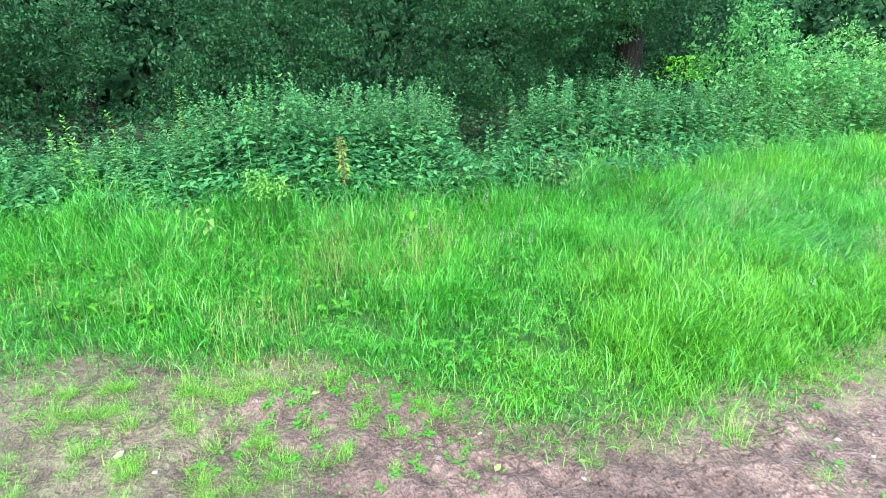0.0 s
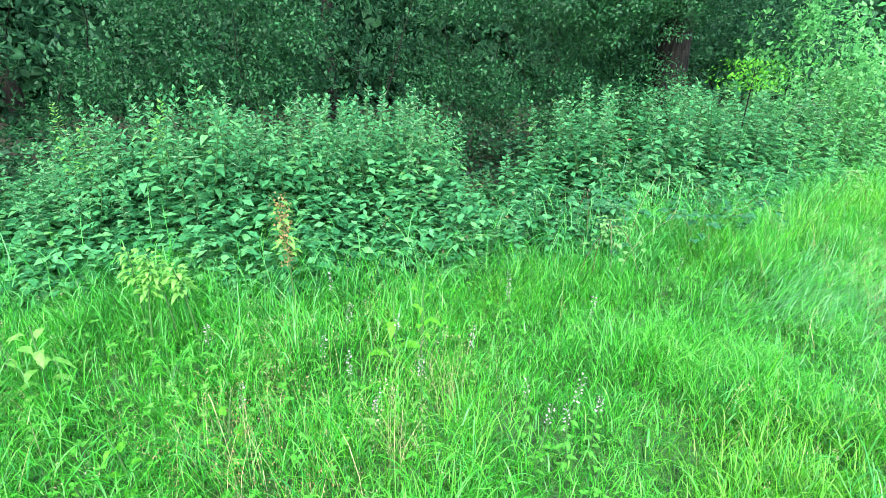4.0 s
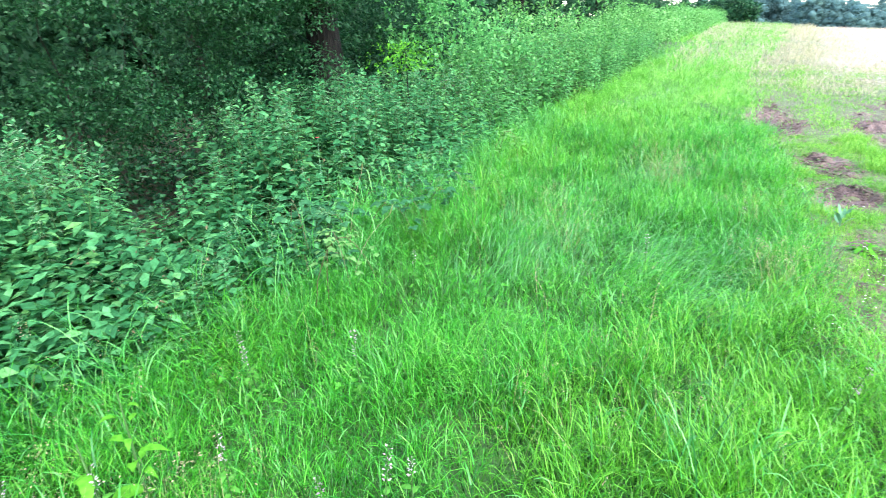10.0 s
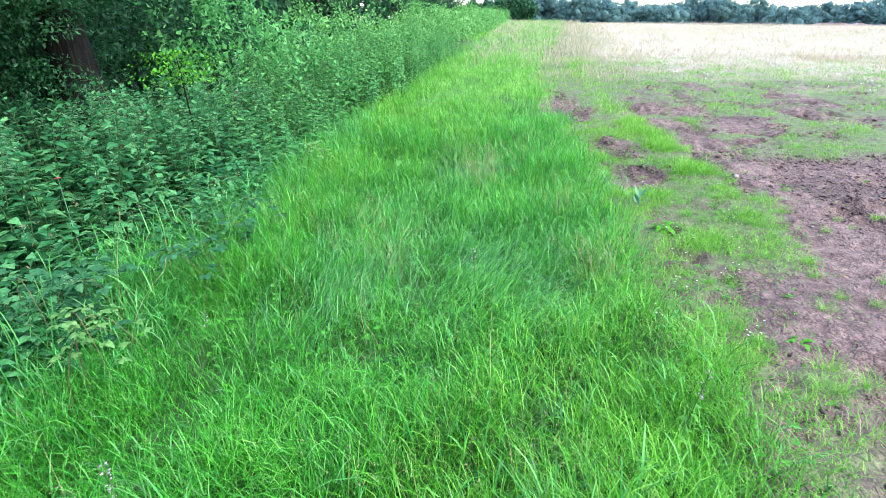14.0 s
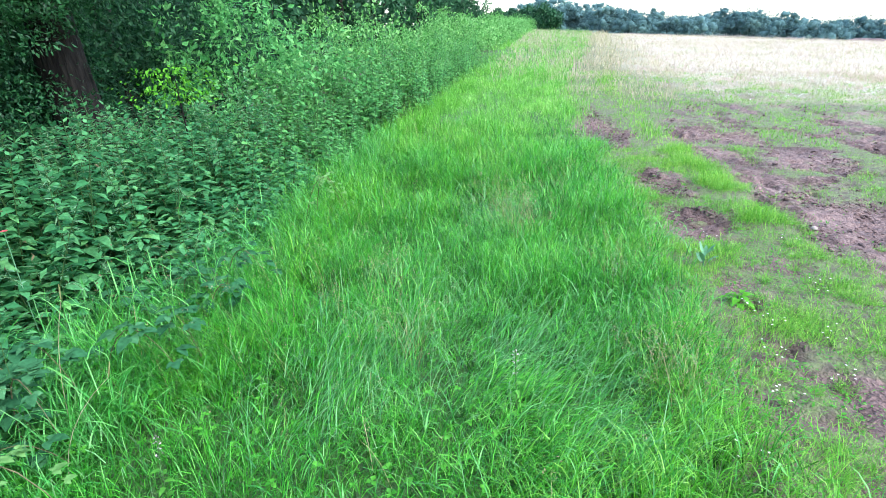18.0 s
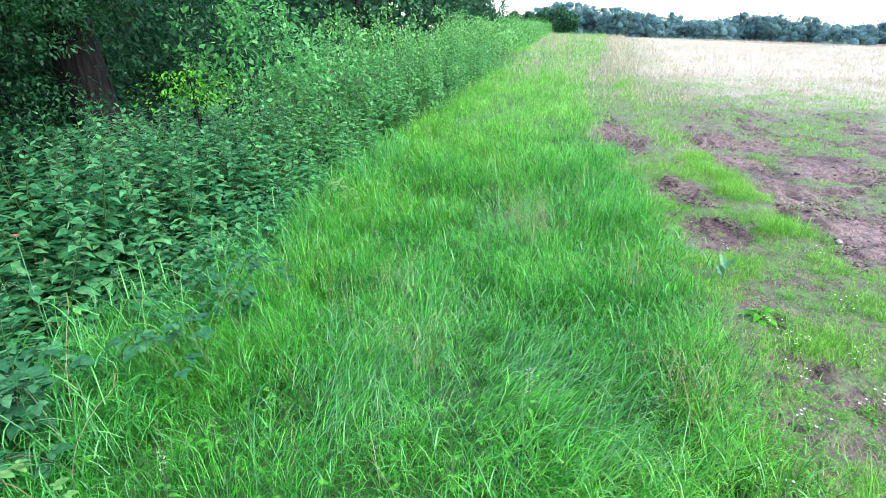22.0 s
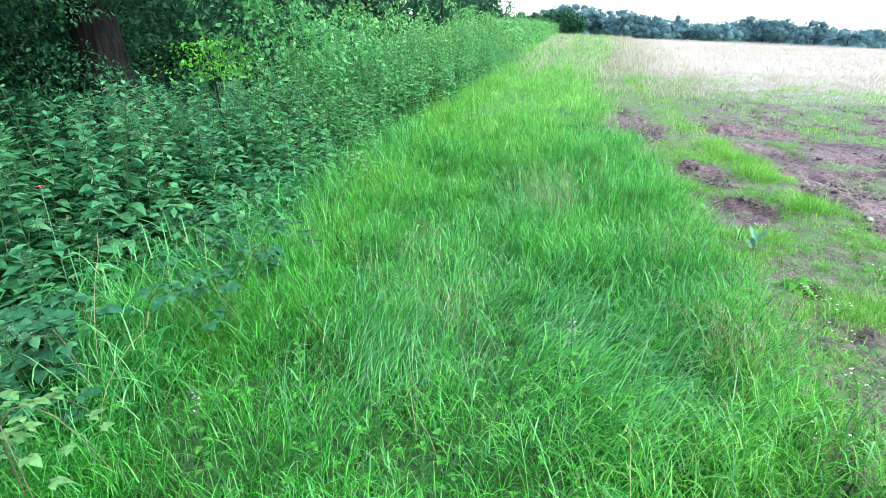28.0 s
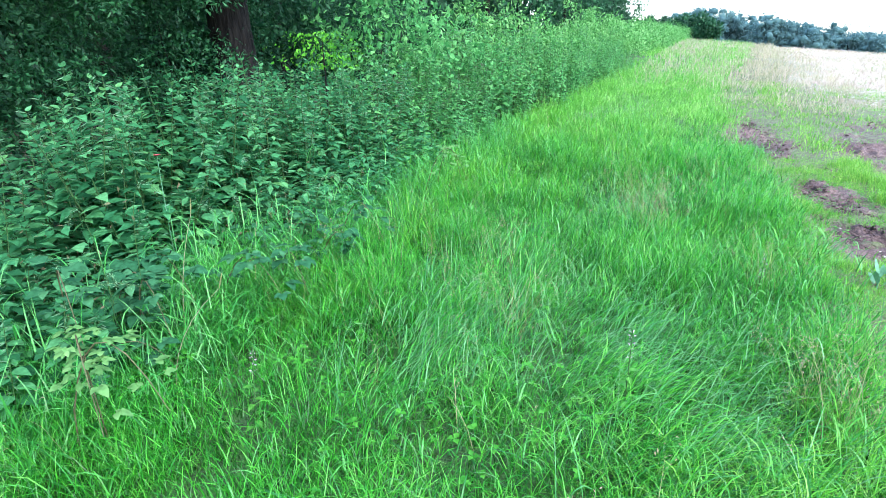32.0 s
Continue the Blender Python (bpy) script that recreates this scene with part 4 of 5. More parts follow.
# ---- grass ----
LAID = [(-0.14, -0.25, 0.30, 1.2), (-0.07, 0.18, 0.28, 1.3), (-0.04, 0.78, 0.30, 1.5), (0.80, 0.15, 0.42, 0.5), (0.95, -0.15, 0.40, 0.4), (0.66, 0.35, 0.35, 0.8), (0.35, 2.5, 0.3, 2.2)]


def laid(x, y):
    """How far the grass is laid over at a spot, and its heading there."""
    most, head = np.zeros_like(x), np.zeros_like(x)
    for a, b, r, t in LAID:
        w = np.exp(-(((x - a) ** 2 + (y - b) ** 2) / r ** 2))
        head = np.where(w > most, t, head)
        most = np.maximum(most, w)
    return most, head


def tufted(rng, x, y, per, height, width, spread, levels, stiff=0.0, culm=0.6):
    """Tufts at x, y: blades that splay from a common foot, and shorter leaves that bend out from the culms above."""
    n = len(x)
    k = np.repeat(np.arange(n), per)
    bx, by = x[k] + rng.normal(0, spread, len(k)), y[k] + rng.normal(0, spread, len(k))
    flat, head = laid(bx, by)
    out = np.arctan2(by - y[k], bx - x[k])
    common = 2 * np.pi * 2.0 * N2(x, y, 0.42) + rng.normal(0, 1.1, n)
    heading = np.where(rng.random(len(k)) < 0.4, out, common[k]) + rng.normal(0, 1.0, len(k))
    heading = np.where(rng.random(len(k)) < flat * 1.2, head + rng.normal(0, 0.5, len(k)), heading)
    lean = np.clip(rng.normal(0.45, 0.28, len(k)) + 0.3 * (N4(x, y, 0.5)[k] - 0.5) + 0.55 * flat - stiff, 0.03, 1.0)
    h = height[k] * rng.uniform(0.45, 1.15, len(k))
    base = on_ground(bx, by)
    up = rng.random(len(k)) < culm
    base[:, 2] += np.where(up, h * rng.uniform(0.25, 0.85, len(k)), 0)
    h = np.where(up, 0.07 + 0.32 * h * rng.uniform(0.5, 1.3, len(k)), h)
    lean = np.where(up, np.clip(lean + rng.uniform(0.0, 0.6, len(k)), 0.1, 1.2), lean)
    return blades(base, h, width * rng.uniform(0.6, 1.4, len(k)), heading, lean, rng, levels)


def sward_height(x, y):
    """Uneven, lower towards the earth, rank at the foot of the nettles."""
    h = 0.08 + 0.26 * N1(x, y, 0.30) ** 1.3 + 0.11 * N2(x, y, 1.2) + 0.14 * smooth(0.5, 0.8, N4(x, y, 0.2)) + 0.16 * smooth(1.5, 4, y) * (N3(x, y, 0.4) - 0.4)
    h = h * np.clip(0.72 + (strip_edge(y) - x) * 0.8, 0.6, 1) * np.where(y < -1.8, 1 - smooth(1.5, 0.1, strip_edge(y) - x) * smooth(-1.8, -3.0, y) * 0.62, 1)
    return h * (1 + 0.25 * smooth(0.5, 0.0, x - hedge_front(y)))


def build_grass():
    rng = np.random.default_rng(5)

    def keep(x, y):
        return in_strip(x, y) * np.clip((x - hedge_front(y) + 0.45) / 0.3, 0, 1)

    near, broad, fine, away, sunny = [], [], [], [], []
    for n, x0, x1, y0, y1, per, w, lv, store in ((22500, -2.6, 2.3, -6.4, 2.4, 13, 0.0031, 3, near), (2600, -2.6, 2.3, -6.4, 2.4, 7, 0.0056, 4, broad),
                                                  (9800, -1.9, 2.2, 2.4, 8.5, 13, 0.0042, 3, near), (1500, -1.9, 2.2, 1.0, 7.0, 7, 0.0066, 3, broad),
                                                  (9000, -4, 2, 3.0, 18, 12, 0.0068, 2, away), (5200, -5, 2.6, 18, 62, 10, 0.018, 2, away)):
        x, y = scatter(rng, n, x0, x1, y0, y1, lambda x, y: keep(x, y) * (0.30 - 0.18 * smooth(1.5, 4, y) + 0.70 * smooth(0.36, 0.56, 0.7 * N3(x, y, np.where(y > 2, 0.4, 0.22)) + 0.3 * N2(x, y, 0.7))) * (smooth(3, 9, y) if store is away else smooth(8.6, 5.5, y)))
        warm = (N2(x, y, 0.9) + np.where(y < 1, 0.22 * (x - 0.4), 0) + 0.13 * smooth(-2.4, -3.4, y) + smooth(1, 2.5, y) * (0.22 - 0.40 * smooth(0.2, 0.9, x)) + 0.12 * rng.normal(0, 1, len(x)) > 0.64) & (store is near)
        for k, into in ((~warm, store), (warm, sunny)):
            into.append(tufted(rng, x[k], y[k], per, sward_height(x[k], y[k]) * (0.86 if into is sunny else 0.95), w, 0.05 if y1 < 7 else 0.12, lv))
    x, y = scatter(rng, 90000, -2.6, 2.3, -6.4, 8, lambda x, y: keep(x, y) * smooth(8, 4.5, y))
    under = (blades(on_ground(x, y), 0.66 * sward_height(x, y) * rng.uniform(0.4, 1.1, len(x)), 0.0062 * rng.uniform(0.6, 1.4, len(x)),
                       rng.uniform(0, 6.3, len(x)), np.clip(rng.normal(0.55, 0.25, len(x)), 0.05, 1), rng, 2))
    tagged(new("low_grass", mesh_of("low_grass", *under, MAT_GRASS_LOW_SHADE)), "low grass between the tussocks, shade darkened into its blades", "grass", kind="stuff")
    tagged(new("meadow_grass", mesh_of("meadow_grass", *join(near), MAT_GRASS)), "long uneven bright green meadow grass", "grass", kind="stuff")
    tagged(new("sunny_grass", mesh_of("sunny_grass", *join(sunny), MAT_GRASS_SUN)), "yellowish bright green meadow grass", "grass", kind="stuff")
    tagged(new("broad_grass", mesh_of("broad_grass", *join(broad), MAT_GRASS_BLUE)), "broad-bladed bluish green grass with pale sheen", "grass", kind="stuff")
    tagged(new("far_grass", mesh_of("far_grass", *join(away), MAT_GRASS_FAR)), "yellowish green grass along the far strip, paled for haze", "grass", kind="stuff")
    # grass laid over by the wind
    x = np.concatenate([rng.normal(a, r * 0.8, 38) for a, b, r, t in LAID])
    y = np.concatenate([rng.normal(b, r * 0.8, 38) for a, b, r, t in LAID])
    fine.append(tufted(rng, x, y, 10, np.full(len(x), 0.40), 0.0036, 0.06, 4, 0.0, 0.3))
    tagged(new("laid_grass", mesh_of("laid_grass", *join(fine), MAT_SILVER)), "silvery green grass laid over by the wind", "grass", kind="stuff")
    # low grass creeping over the earth
    low = []
    for n, x0, x1, y0, y1, per, w, lv in ((9000, 0.4, 5.0, -5.4, 6, 14, 0.0030, 2), (9500, 1.1, 3.2, -1.8, 6, 14, 0.0028, 2), (11000, 0.5, 13, 6, 18.5, 9, 0.008, 2)):
        x, y = scatter(rng, n, x0, x1, y0, y1, lambda x, y: turf(x, y) * (0.10 + 0.25 * smooth(3, 6, y) + 0.90 * smooth(0.42, 0.60, 0.65 * N4(x, y, 0.19) + 0.35 * N2(x, y, 0.5))) * (x > strip_edge(y) - 0.25) * (1 - 0.6 * in_crop(x, y)))
        u = x - strip_edge(y)
        h = (0.035 + 0.10 * N1(x, y, 0.4) ** 1.5 + 0.08 * smooth(0.25, 0.1, abs(u - 1.08)) * (y > 2.5)) * rng.uniform(0.7, 1.3, len(x))
        low.append(tufted(rng, x, y, per, h, w, 0.05 if y1 < 8 else 0.11, lv, -0.1, 0.0))
    tagged(new("short_grass", mesh_of("short_grass", *join(low), MAT_GRASS_SHORT)), "short yellowish green grass creeping over the earth", "grass", kind="stuff")
    # rank grass among the nettle feet
    y = np.concatenate([rng.uniform(-5.5, 6, 1150), rng.uniform(-1.3, 1.6, 300), rng.normal(0.05, 0.33, 170)])
    x = hedge_front(y) + np.concatenate([rng.uniform(-0.3, 0.35, 1450), rng.uniform(-0.55, 0.1, 170)])
    rank = tufted(rng, x, y, 7, rng.uniform(0.3, 0.65, len(x)), 0.0054, 0.04, 5, -0.08, 0.35)
    y = rng.uniform(1.0, 13, 900)
    x = hedge_front(y) + rng.uniform(-0.15, 0.55, len(y))
    k = N1(x, y, 0.7) > 0.5
    x, y = x[k], y[k]
    tagged(new("foot_grass", mesh_of("foot_grass", *tufted(rng, x, y, 22, rng.uniform(0.24, 0.46, len(x)), 0.0046, 0.09, 3, -0.05, 0.4), MAT_GRASS_SUN)), "tall bright green grass clumps at the foot of the hedge", "grass", kind="stuff")
    tagged(new("rank_grass", mesh_of("rank_grass", *rank, MAT_GRASS_BLUE)), "tall arching bluish grass among the nettles", "grass", kind="stuff")
    # flowering stalks
    x, y = scatter(rng, 1700, -1.4, 2.1, -5.2, 7, lambda x, y: keep(x, y) * smooth(0.35, 0.7, N3(x, y, 0.9)))
    h = sward_height(x, y) * rng.uniform(1.0, 1.45, len(x))
    head, lean = rng.uniform(0, 6.3, len(x)), rng.uniform(0.05, 0.4, len(x))
    tagged(new("grass_stalks", mesh_of("grass_stalks", *blades(on_ground(x, y), h, np.full(len(x), 0.0028), head, lean, rng, 3), MAT_STRAW)), "thin straw-coloured flowering grass stalks", "grass", kind="stuff")
    q = np.repeat(np.arange(len(x)), 18)
    tip = np.stack([x[q] + np.cos(head[q]) * lean[q] * h[q], y[q] + np.sin(head[q]) * lean[q] * h[q], ground_z(x, y)[q] + h[q] * (0.97 - 0.25 * lean[q])], -1)
    tip += rng.normal(0, 1, tip.shape) * np.array([0.012, 0.012, 0.028])
    L = rng.uniform(0.006, 0.012, len(q))
    tagged(new("grass_seed_heads", mesh_of("grass_seed_heads", *small_leaves(tip, rng.normal(0, 1, tip.shape) + np.array([0, 0, 0.8]), rng.normal(0, 1, tip.shape), L, L * 0.4), MAT_SEED)),
           "loose pinkish brown grass seed heads", "grass", kind="stuff")
    # pale seeding grass at the far end of the strip and along the field's edge
    x, y = scatter(rng, 6000, -4, 5, 8, 60, lambda x, y: (x > hedge_front(y) + 0.3) * smooth(0.45, 0.7, N2(x, y, 2.2) + 0.35 * smooth(8, 30, y)) * (1 - in_crop(x, y)))
    h = (0.10 + 0.18 * rng.random(len(x))) * smooth(5, 18, y)
    tagged(new("seeding_grass", mesh_of("seeding_grass", *blades(on_ground(x, y), h, 0.003 + 0.0005 * y, rng.uniform(0, 6.3, len(x)), rng.uniform(0.3, 0.9, len(x)), rng, 2), MAT_PALE)),
           "pale pinkish seeding grass at the field edge", "grass", kind="stuff")
    y = 11 + 44 * rng.random(9500) ** 1.2
    x = strip_edge(y) + rng.uniform(-0.9, 3.2, len(y))
    x = np.where((y > 30) & (rng.random(len(y)) < 0.5), hedge_front(y) + rng.uniform(0.2, 2.5, len(y)), x)
    k = N2(x, y, 1.3) > 0.42
    x, y = x[k], y[k]
    tagged(new("tall_seeding_grass", mesh_of("tall_seeding_grass", *blades(on_ground(x, y), rng.uniform(0.15, 0.38, len(x)), 0.003 + 0.0004 * y, rng.uniform(0, 6.3, len(x)), rng.uniform(0.2, 0.9, len(x)), rng, 2), MAT_PLUME)),
           "tall pinkish tan seeding grass between strip and field", "grass", kind="stuff")
    y = 13 + 47 * rng.random(9000) ** 1.2
    x = hedge_front(y) + 0.4 + (strip_edge(y) + 1.2 - hedge_front(y)) * rng.random(9000)
    k = rng.random(9000) < smooth(0.30, 0.55, N1(x, y, 1.6)) * smooth(12, 22, y)
    x, y = x[k], y[k]
    tagged(new("pink_seeding_grass", mesh_of("pink_seeding_grass", *blades(on_ground(x, y), rng.uniform(0.3, 0.6, len(x)), 0.004 + 0.0005 * y, rng.uniform(0, 6.3, len(x)), rng.uniform(0.1, 0.7, len(x)), rng, 2), MAT_PLUME)),
           "pinkish seeding grass closing the far end of the strip", "grass", kind="stuff")
    # clover and buttercup leaves low in the sward
    x, y = scatter(rng, 2200, -1.3, 2.0, -5.2, 3, lambda x, y: keep(x, y) * smooth(0.5, 0.75, N4(x, y, 0.5) + 0.25 * np.exp(-((y + 3.6) / 0.8) ** 2)))
    p = on_ground(x, y) + np.stack([0 * x, 0 * x, 0.08 + 0.16 * rng.random(len(x))], -1)
    q = np.repeat(np.arange(len(x)), 3)
    a = rng.uniform(0, 6.3, len(x))[q] + np.tile([0, 2.1, 4.2], len(x))
    w = np.stack([np.cos(a), np.sin(a), rng.normal(0.15, 0.2, len(q))], -1)
    L = rng.uniform(0.014, 0.028, len(x))[q]
    tagged(new("clover_leaves", mesh_of("clover_leaves", *small_leaves(p[q], w, np.stack([-w[:, 1], w[:, 0], 0 * a], -1), L, L * 0.9), MAT_CLOVER)), "bright three-lobed clover and buttercup leaves", "weeds", kind="stuff")


build_grass()


def build_weeds():
    """Buttercup and cinquefoil: lobed leaves on thin stalks low in the weedy end of the strip."""
    rng = np.random.default_rng(66)
    x, y = scatter(rng, 1300, -1.2, 1.4, -5.4, -2.3, lambda x, y: in_strip(x, y) * (x > hedge_front(y) + 0.1) * smooth(0.42, 0.62, N2(x, y, 0.5)) * smooth(-2.3, -2.9, y))
    z = 0.06 + 0.20 * rng.random(len(x))
    q = np.repeat(np.arange(len(x)), 5)
    a = rng.uniform(0, 6.3, len(x))[q] + np.tile(np.arange(5) * 1.1, len(x))
    w = np.stack([np.cos(a), np.sin(a), rng.normal(0.15, 0.2, len(q))], -1)
    L = rng.uniform(0.016, 0.032, len(x))[q]
    p = on_ground(x, y) + np.stack([0 * x, 0 * x, z], -1)
    tagged(new("buttercup_leaves", mesh_of("buttercup_leaves", *small_leaves(p[q], w, np.stack([-w[:, 1], w[:, 0], 0 * a], -1), L, L * 0.55), MAT_BUTTERCUP)),
           "lobed light green buttercup leaves low in the grass", "weeds", kind="stuff")
    # reddish sorrel in seed at the weedy end
    x, y = scatter(rng, 1500, -0.4, 1.5, -6.0, -3.3, lambda x, y: in_strip(x, y) * smooth(0.42, 0.62, N1(x, y, 0.6)))
    h = 0.18 + 0.22 * rng.random(len(x))
    tagged(new("sorrel_stalks", mesh_of("sorrel_stalks", *blades(on_ground(x, y), h, np.full(len(x), 0.003), rng.uniform(0, 6.3, len(x)), rng.uniform(0.02, 0.15, len(x)), rng, 2), MAT_STRAW)), "thin dry stalks of sorrel", "weeds", kind="stuff")
    q = np.repeat(np.arange(len(x)), 12)
    p = on_ground(x, y)[q] + np.stack([rng.normal(0, 0.012, len(q)), rng.normal(0, 0.012, len(q)), h[q] * rng.uniform(0.6, 1.0, len(q))], -1)
    L = rng.uniform(0.0045, 0.009, len(q))
    tagged(new("sorrel_seeds", mesh_of("sorrel_seeds", *small_leaves(p, rng.normal(0, 1, p.shape), rng.normal(0, 1, p.shape), L, L * 0.8), MAT_RUST)), "rusty reddish sorrel seeds over the grass", "weeds", kind="stuff")
    # dry flowering tufts that stand out of the green
    for x, y, h in ((-0.16, 0.92, 0.42), (0.12, 0.28, 0.46), (0.56, 1.84, 0.48), (0.62, 2.05, 0.46), (0.50, 2.20, 0.48), (0.37, 2.5, 0.5), (0.30, 2.75, 0.46), (1.42, 0.2, 0.40), (1.5, 0.05, 0.38), (0.9, 3.6, 0.45), (1.25, 1.3, 0.42), (-0.1, -2.7, 0.40), (0.15, -3.0, 0.38), (-0.65, -3.35, 0.42)):
        root = new("dry_grass_tuft")
        root.location = (x, y, float(ground_z(x, y)) - 0.01)
        n = 34
        bx, by = rng.normal(0, 0.05, n), rng.normal(0, 0.05, n)
        head, lean, ht = rng.uniform(0, 6.3, n), rng.uniform(0.05, 0.35, n), h * rng.uniform(0.8, 1.1, n)
        v, f = blades(np.stack([bx, by, 0 * bx], -1), ht, np.full(n, 0.0022), head, lean, rng, 3)
        part_of("stalk_sheaf", mesh_of("dry_stalks", v, f, MAT_STRAW), root)
        tip = np.repeat(v.reshape(n, 7, 3)[:, 6], 16, 0) + rng.normal(0, 1, (n * 16, 3)) * np.array([0.010, 0.010, 0.022])
        L = rng.uniform(0.006, 0.012, len(tip))
        part_of("seed_plume", mesh_of("dry_plume", *small_leaves(tip, rng.normal(0, 1, tip.shape) + np.array([0, 0, 0.8]), rng.normal(0, 1, tip.shape), L, L * 0.4), MAT_SEED), root, "pinkish tan seed plumes", "stuff")
        tagged(root, "tuft of dry pinkish tan flowering grass", "grass tuft", "dry tufts in the strip")


build_weeds()


# ---- plants one by one ----
def dock(rng, x, y, h, leaves, leaf, mats, label, name="dock", seedy=0, first=0.0, rise=(0.5, 1.1), hang=(0.5, 1.0)):
    """A dock: an upright stem, long leaves from its foot and up the stem, and seed clusters at the top."""
    root = new(name)
    root.location = (x, y, float(ground_z(x, y)) - 0.01)
    s = np.linspace(0, 1, 6)
    P = np.stack([rng.normal(0, 0.04) * s ** 2, rng.normal(0, 0.04) * s ** 2, h * s], -1)
    part_of("stem", mesh_of("dock_stem", *tube(P, 0.007 * (1 - 0.6 * s), 6), mats[0], True), root)
    for k in range(leaves):
        u = first + (1 - first) * (k / leaves) ** 1.2 * 0.92
        a = k * 2.4 + rng.normal(0, 0.3)
        d = np.array([[np.cos(a), np.sin(a), rng.uniform(*rise)]])
        L = np.array([leaf * (1 - 0.55 * u) * rng.uniform(0.8, 1.2)])
        b = np.array([[np.interp(u, s, P[:, i]) for i in range(3)]]) + 0.02 * d
        part_of("leaf", mesh_of("dock_leaf", *big_leaves(b, d, np.array([[-np.sin(a), np.cos(a), rng.normal(0, 0.2)]]), L, L * 0.36, np.array([rng.uniform(*hang)]), 0.2, 0.6), mats[1], True), root)
    if seedy:
        n = seedy
        u = rng.uniform(0.55, 1.0, n)
        b = np.stack([np.interp(u, s, P[:, i]) for i in range(3)], -1) + rng.normal(0, 0.022, (n, 3))
        L = rng.uniform(0.010, 0.02, n)
        part_of("seed_head", mesh_of("dock_seeds", *small_leaves(b, rng.normal(0, 1, (n, 3)), rng.normal(0, 1, (n, 3)), L, L * 0.8), mats[2]), root, "rusty reddish seed head", "stuff")
    return tagged(root, label, "weed")


def build_docks():
    rng = np.random.default_rng(61)
    green, yellow, red = (MAT_STEM, MAT_LIME, MAT_RUST), (MAT_STEM, MAT_YELLOW, MAT_YELLOW), (MAT_STEM, MAT_YELLOW, MAT_RUST)
    dock(rng, -1.06, -3.19, 0.86, 30, 0.13, red, "dock with rusty red seed head among the nettles", seedy=420, first=0.6)
    for k, (x, y, h) in enumerate([(-1.12, -3.80, 0.50), (-1.02, -3.70, 0.46), (-1.20, -3.95, 0.48), (-1.05, -3.92, 0.42)]):
        dock(rng, x, y, h + 0.14, 40, 0.12, yellow, "yellowing dock leaves before the nettles", seedy=0, first=0.70)
    dock(rng, -0.42, -2.69, 0.60, 9, 0.13, green, "fresh light green dock in the long grass", first=0.45)
    dock(rng, -0.50, -2.80, 0.42, 6, 0.20, green, "low light green dock with broad arching leaves")
    dock(rng, -0.78, -4.32, 0.46, 11, 0.18, yellow, "pale green dock with long arching leaves", seedy=0, first=0.3)
    dock(rng, -0.95, -4.5, 0.44, 9, 0.16, yellow, "pale green dock with long arching leaves", seedy=0, first=0.3)
    dock(rng, 2.01, 1.23, 0.08, 13, 0.16, (MAT_LIME, MAT_LIME, MAT_RUST), "bright yellow-green dock seedling on the bare earth")
    dock(rng, 1.90, 1.76, 0.10, 9, 0.16, (MAT_GREY, MAT_GREY, MAT_RUST), "grey-green cabbage-like weed beside the strip", "field_weed", rise=(1.2, 2.6), hang=(0.1, 0.4))
    dock(rng, 2.40, -0.28, 0.03, 8, 0.07, (MAT_LIME, MAT_LIME, MAT_RUST), "bright yellow-green dock seedling on the bare earth")
    dock(rng, 0.62, -2.95, 0.22, 5, 0.20, (MAT_STEM, MAT_GRASS_BLUE, MAT_RUST), "broad bluish dock leaf in the grass")
    for k in range(10):
        y = rng.uniform(-5.2, -3.6)
        dock(rng, rng.uniform(-0.9, 0.5), y, rng.uniform(0.2, 0.34), 6, rng.uniform(0.09, 0.15), green, "low green dock in the weedy grass")


build_docks()


def build_spikes():
    """Woundwort in flower: a square stem with whorls of small pinkish flowers."""
    rng = np.random.default_rng(62)
    spots = [(-0.68, -3.04), (-0.38, -3.23), (-0.21, -3.11), (-0.07, -3.57), (0.0, -3.12), (-0.05, -2.84), (-0.18, -2.54), (0.22, -2.47), (0.37, -2.42), (0.41, -2.29),
             (0.45, -2.61), (0.48, -2.45), (-0.98, -3.0), (-0.47, -2.81), (-0.68, -3.66), (-0.62, -2.02), (-0.6, -2.08), (0.75, -0.2), (1.6, -1.2), (-0.5, -0.9), (1.2, 0.9), (-0.1, -1.9)]
    for x, y in spots:
        root = new("woundwort")
        root.location = (x, y, float(ground_z(x, y)) - 0.01)
        root.rotation_euler = (rng.normal(0, 0.1), rng.normal(0, 0.1), rng.uniform(0, 6.3))
        h = rng.uniform(0.36, 0.5)
        s = np.linspace(0, 1, 5)
        P = np.stack([0 * s, 0 * s, h * s], -1)
        part_of("stem", mesh_of("woundwort_stem", *tube(P, 0.003 * (1 - 0.5 * s), 4), MAT_STEM), root)
        n = 26
        z = h * rng.uniform(0.72, 1.0, n)
        a = rng.uniform(0, 6.3, n)
        d = np.stack([np.cos(a), np.sin(a), 0.2 + 0 * a], -1)
        L = rng.uniform(0.007, 0.013, n)
        part_of("flower_spike", mesh_of("woundwort_flowers", *small_leaves(np.stack([0 * a, 0 * a, z], -1) + 0.006 * d, d, rng.normal(0, 1, (n, 3)), L, L * 0.6), MAT_PINK), root, "pale pinkish mauve flowers", "stuff")
        for k in range(8):
            a = k * 1.7
            d = np.array([[np.cos(a), np.sin(a), 0.4]])
            L = np.array([0.05])
            part_of("leaf", mesh_of("woundwort_leaf", *big_leaves(np.array([[0, 0, h * (0.2 + 0.06 * k)]]), d, np.array([[-np.sin(a), np.cos(a), 0]]), L, L * 0.45, np.array([0.5])), MAT_BUTTERCUP), root)
        tagged(root, "woundwort with a pale pinkish flower spike in the grass", "wild flower", "flower spikes in the grass")


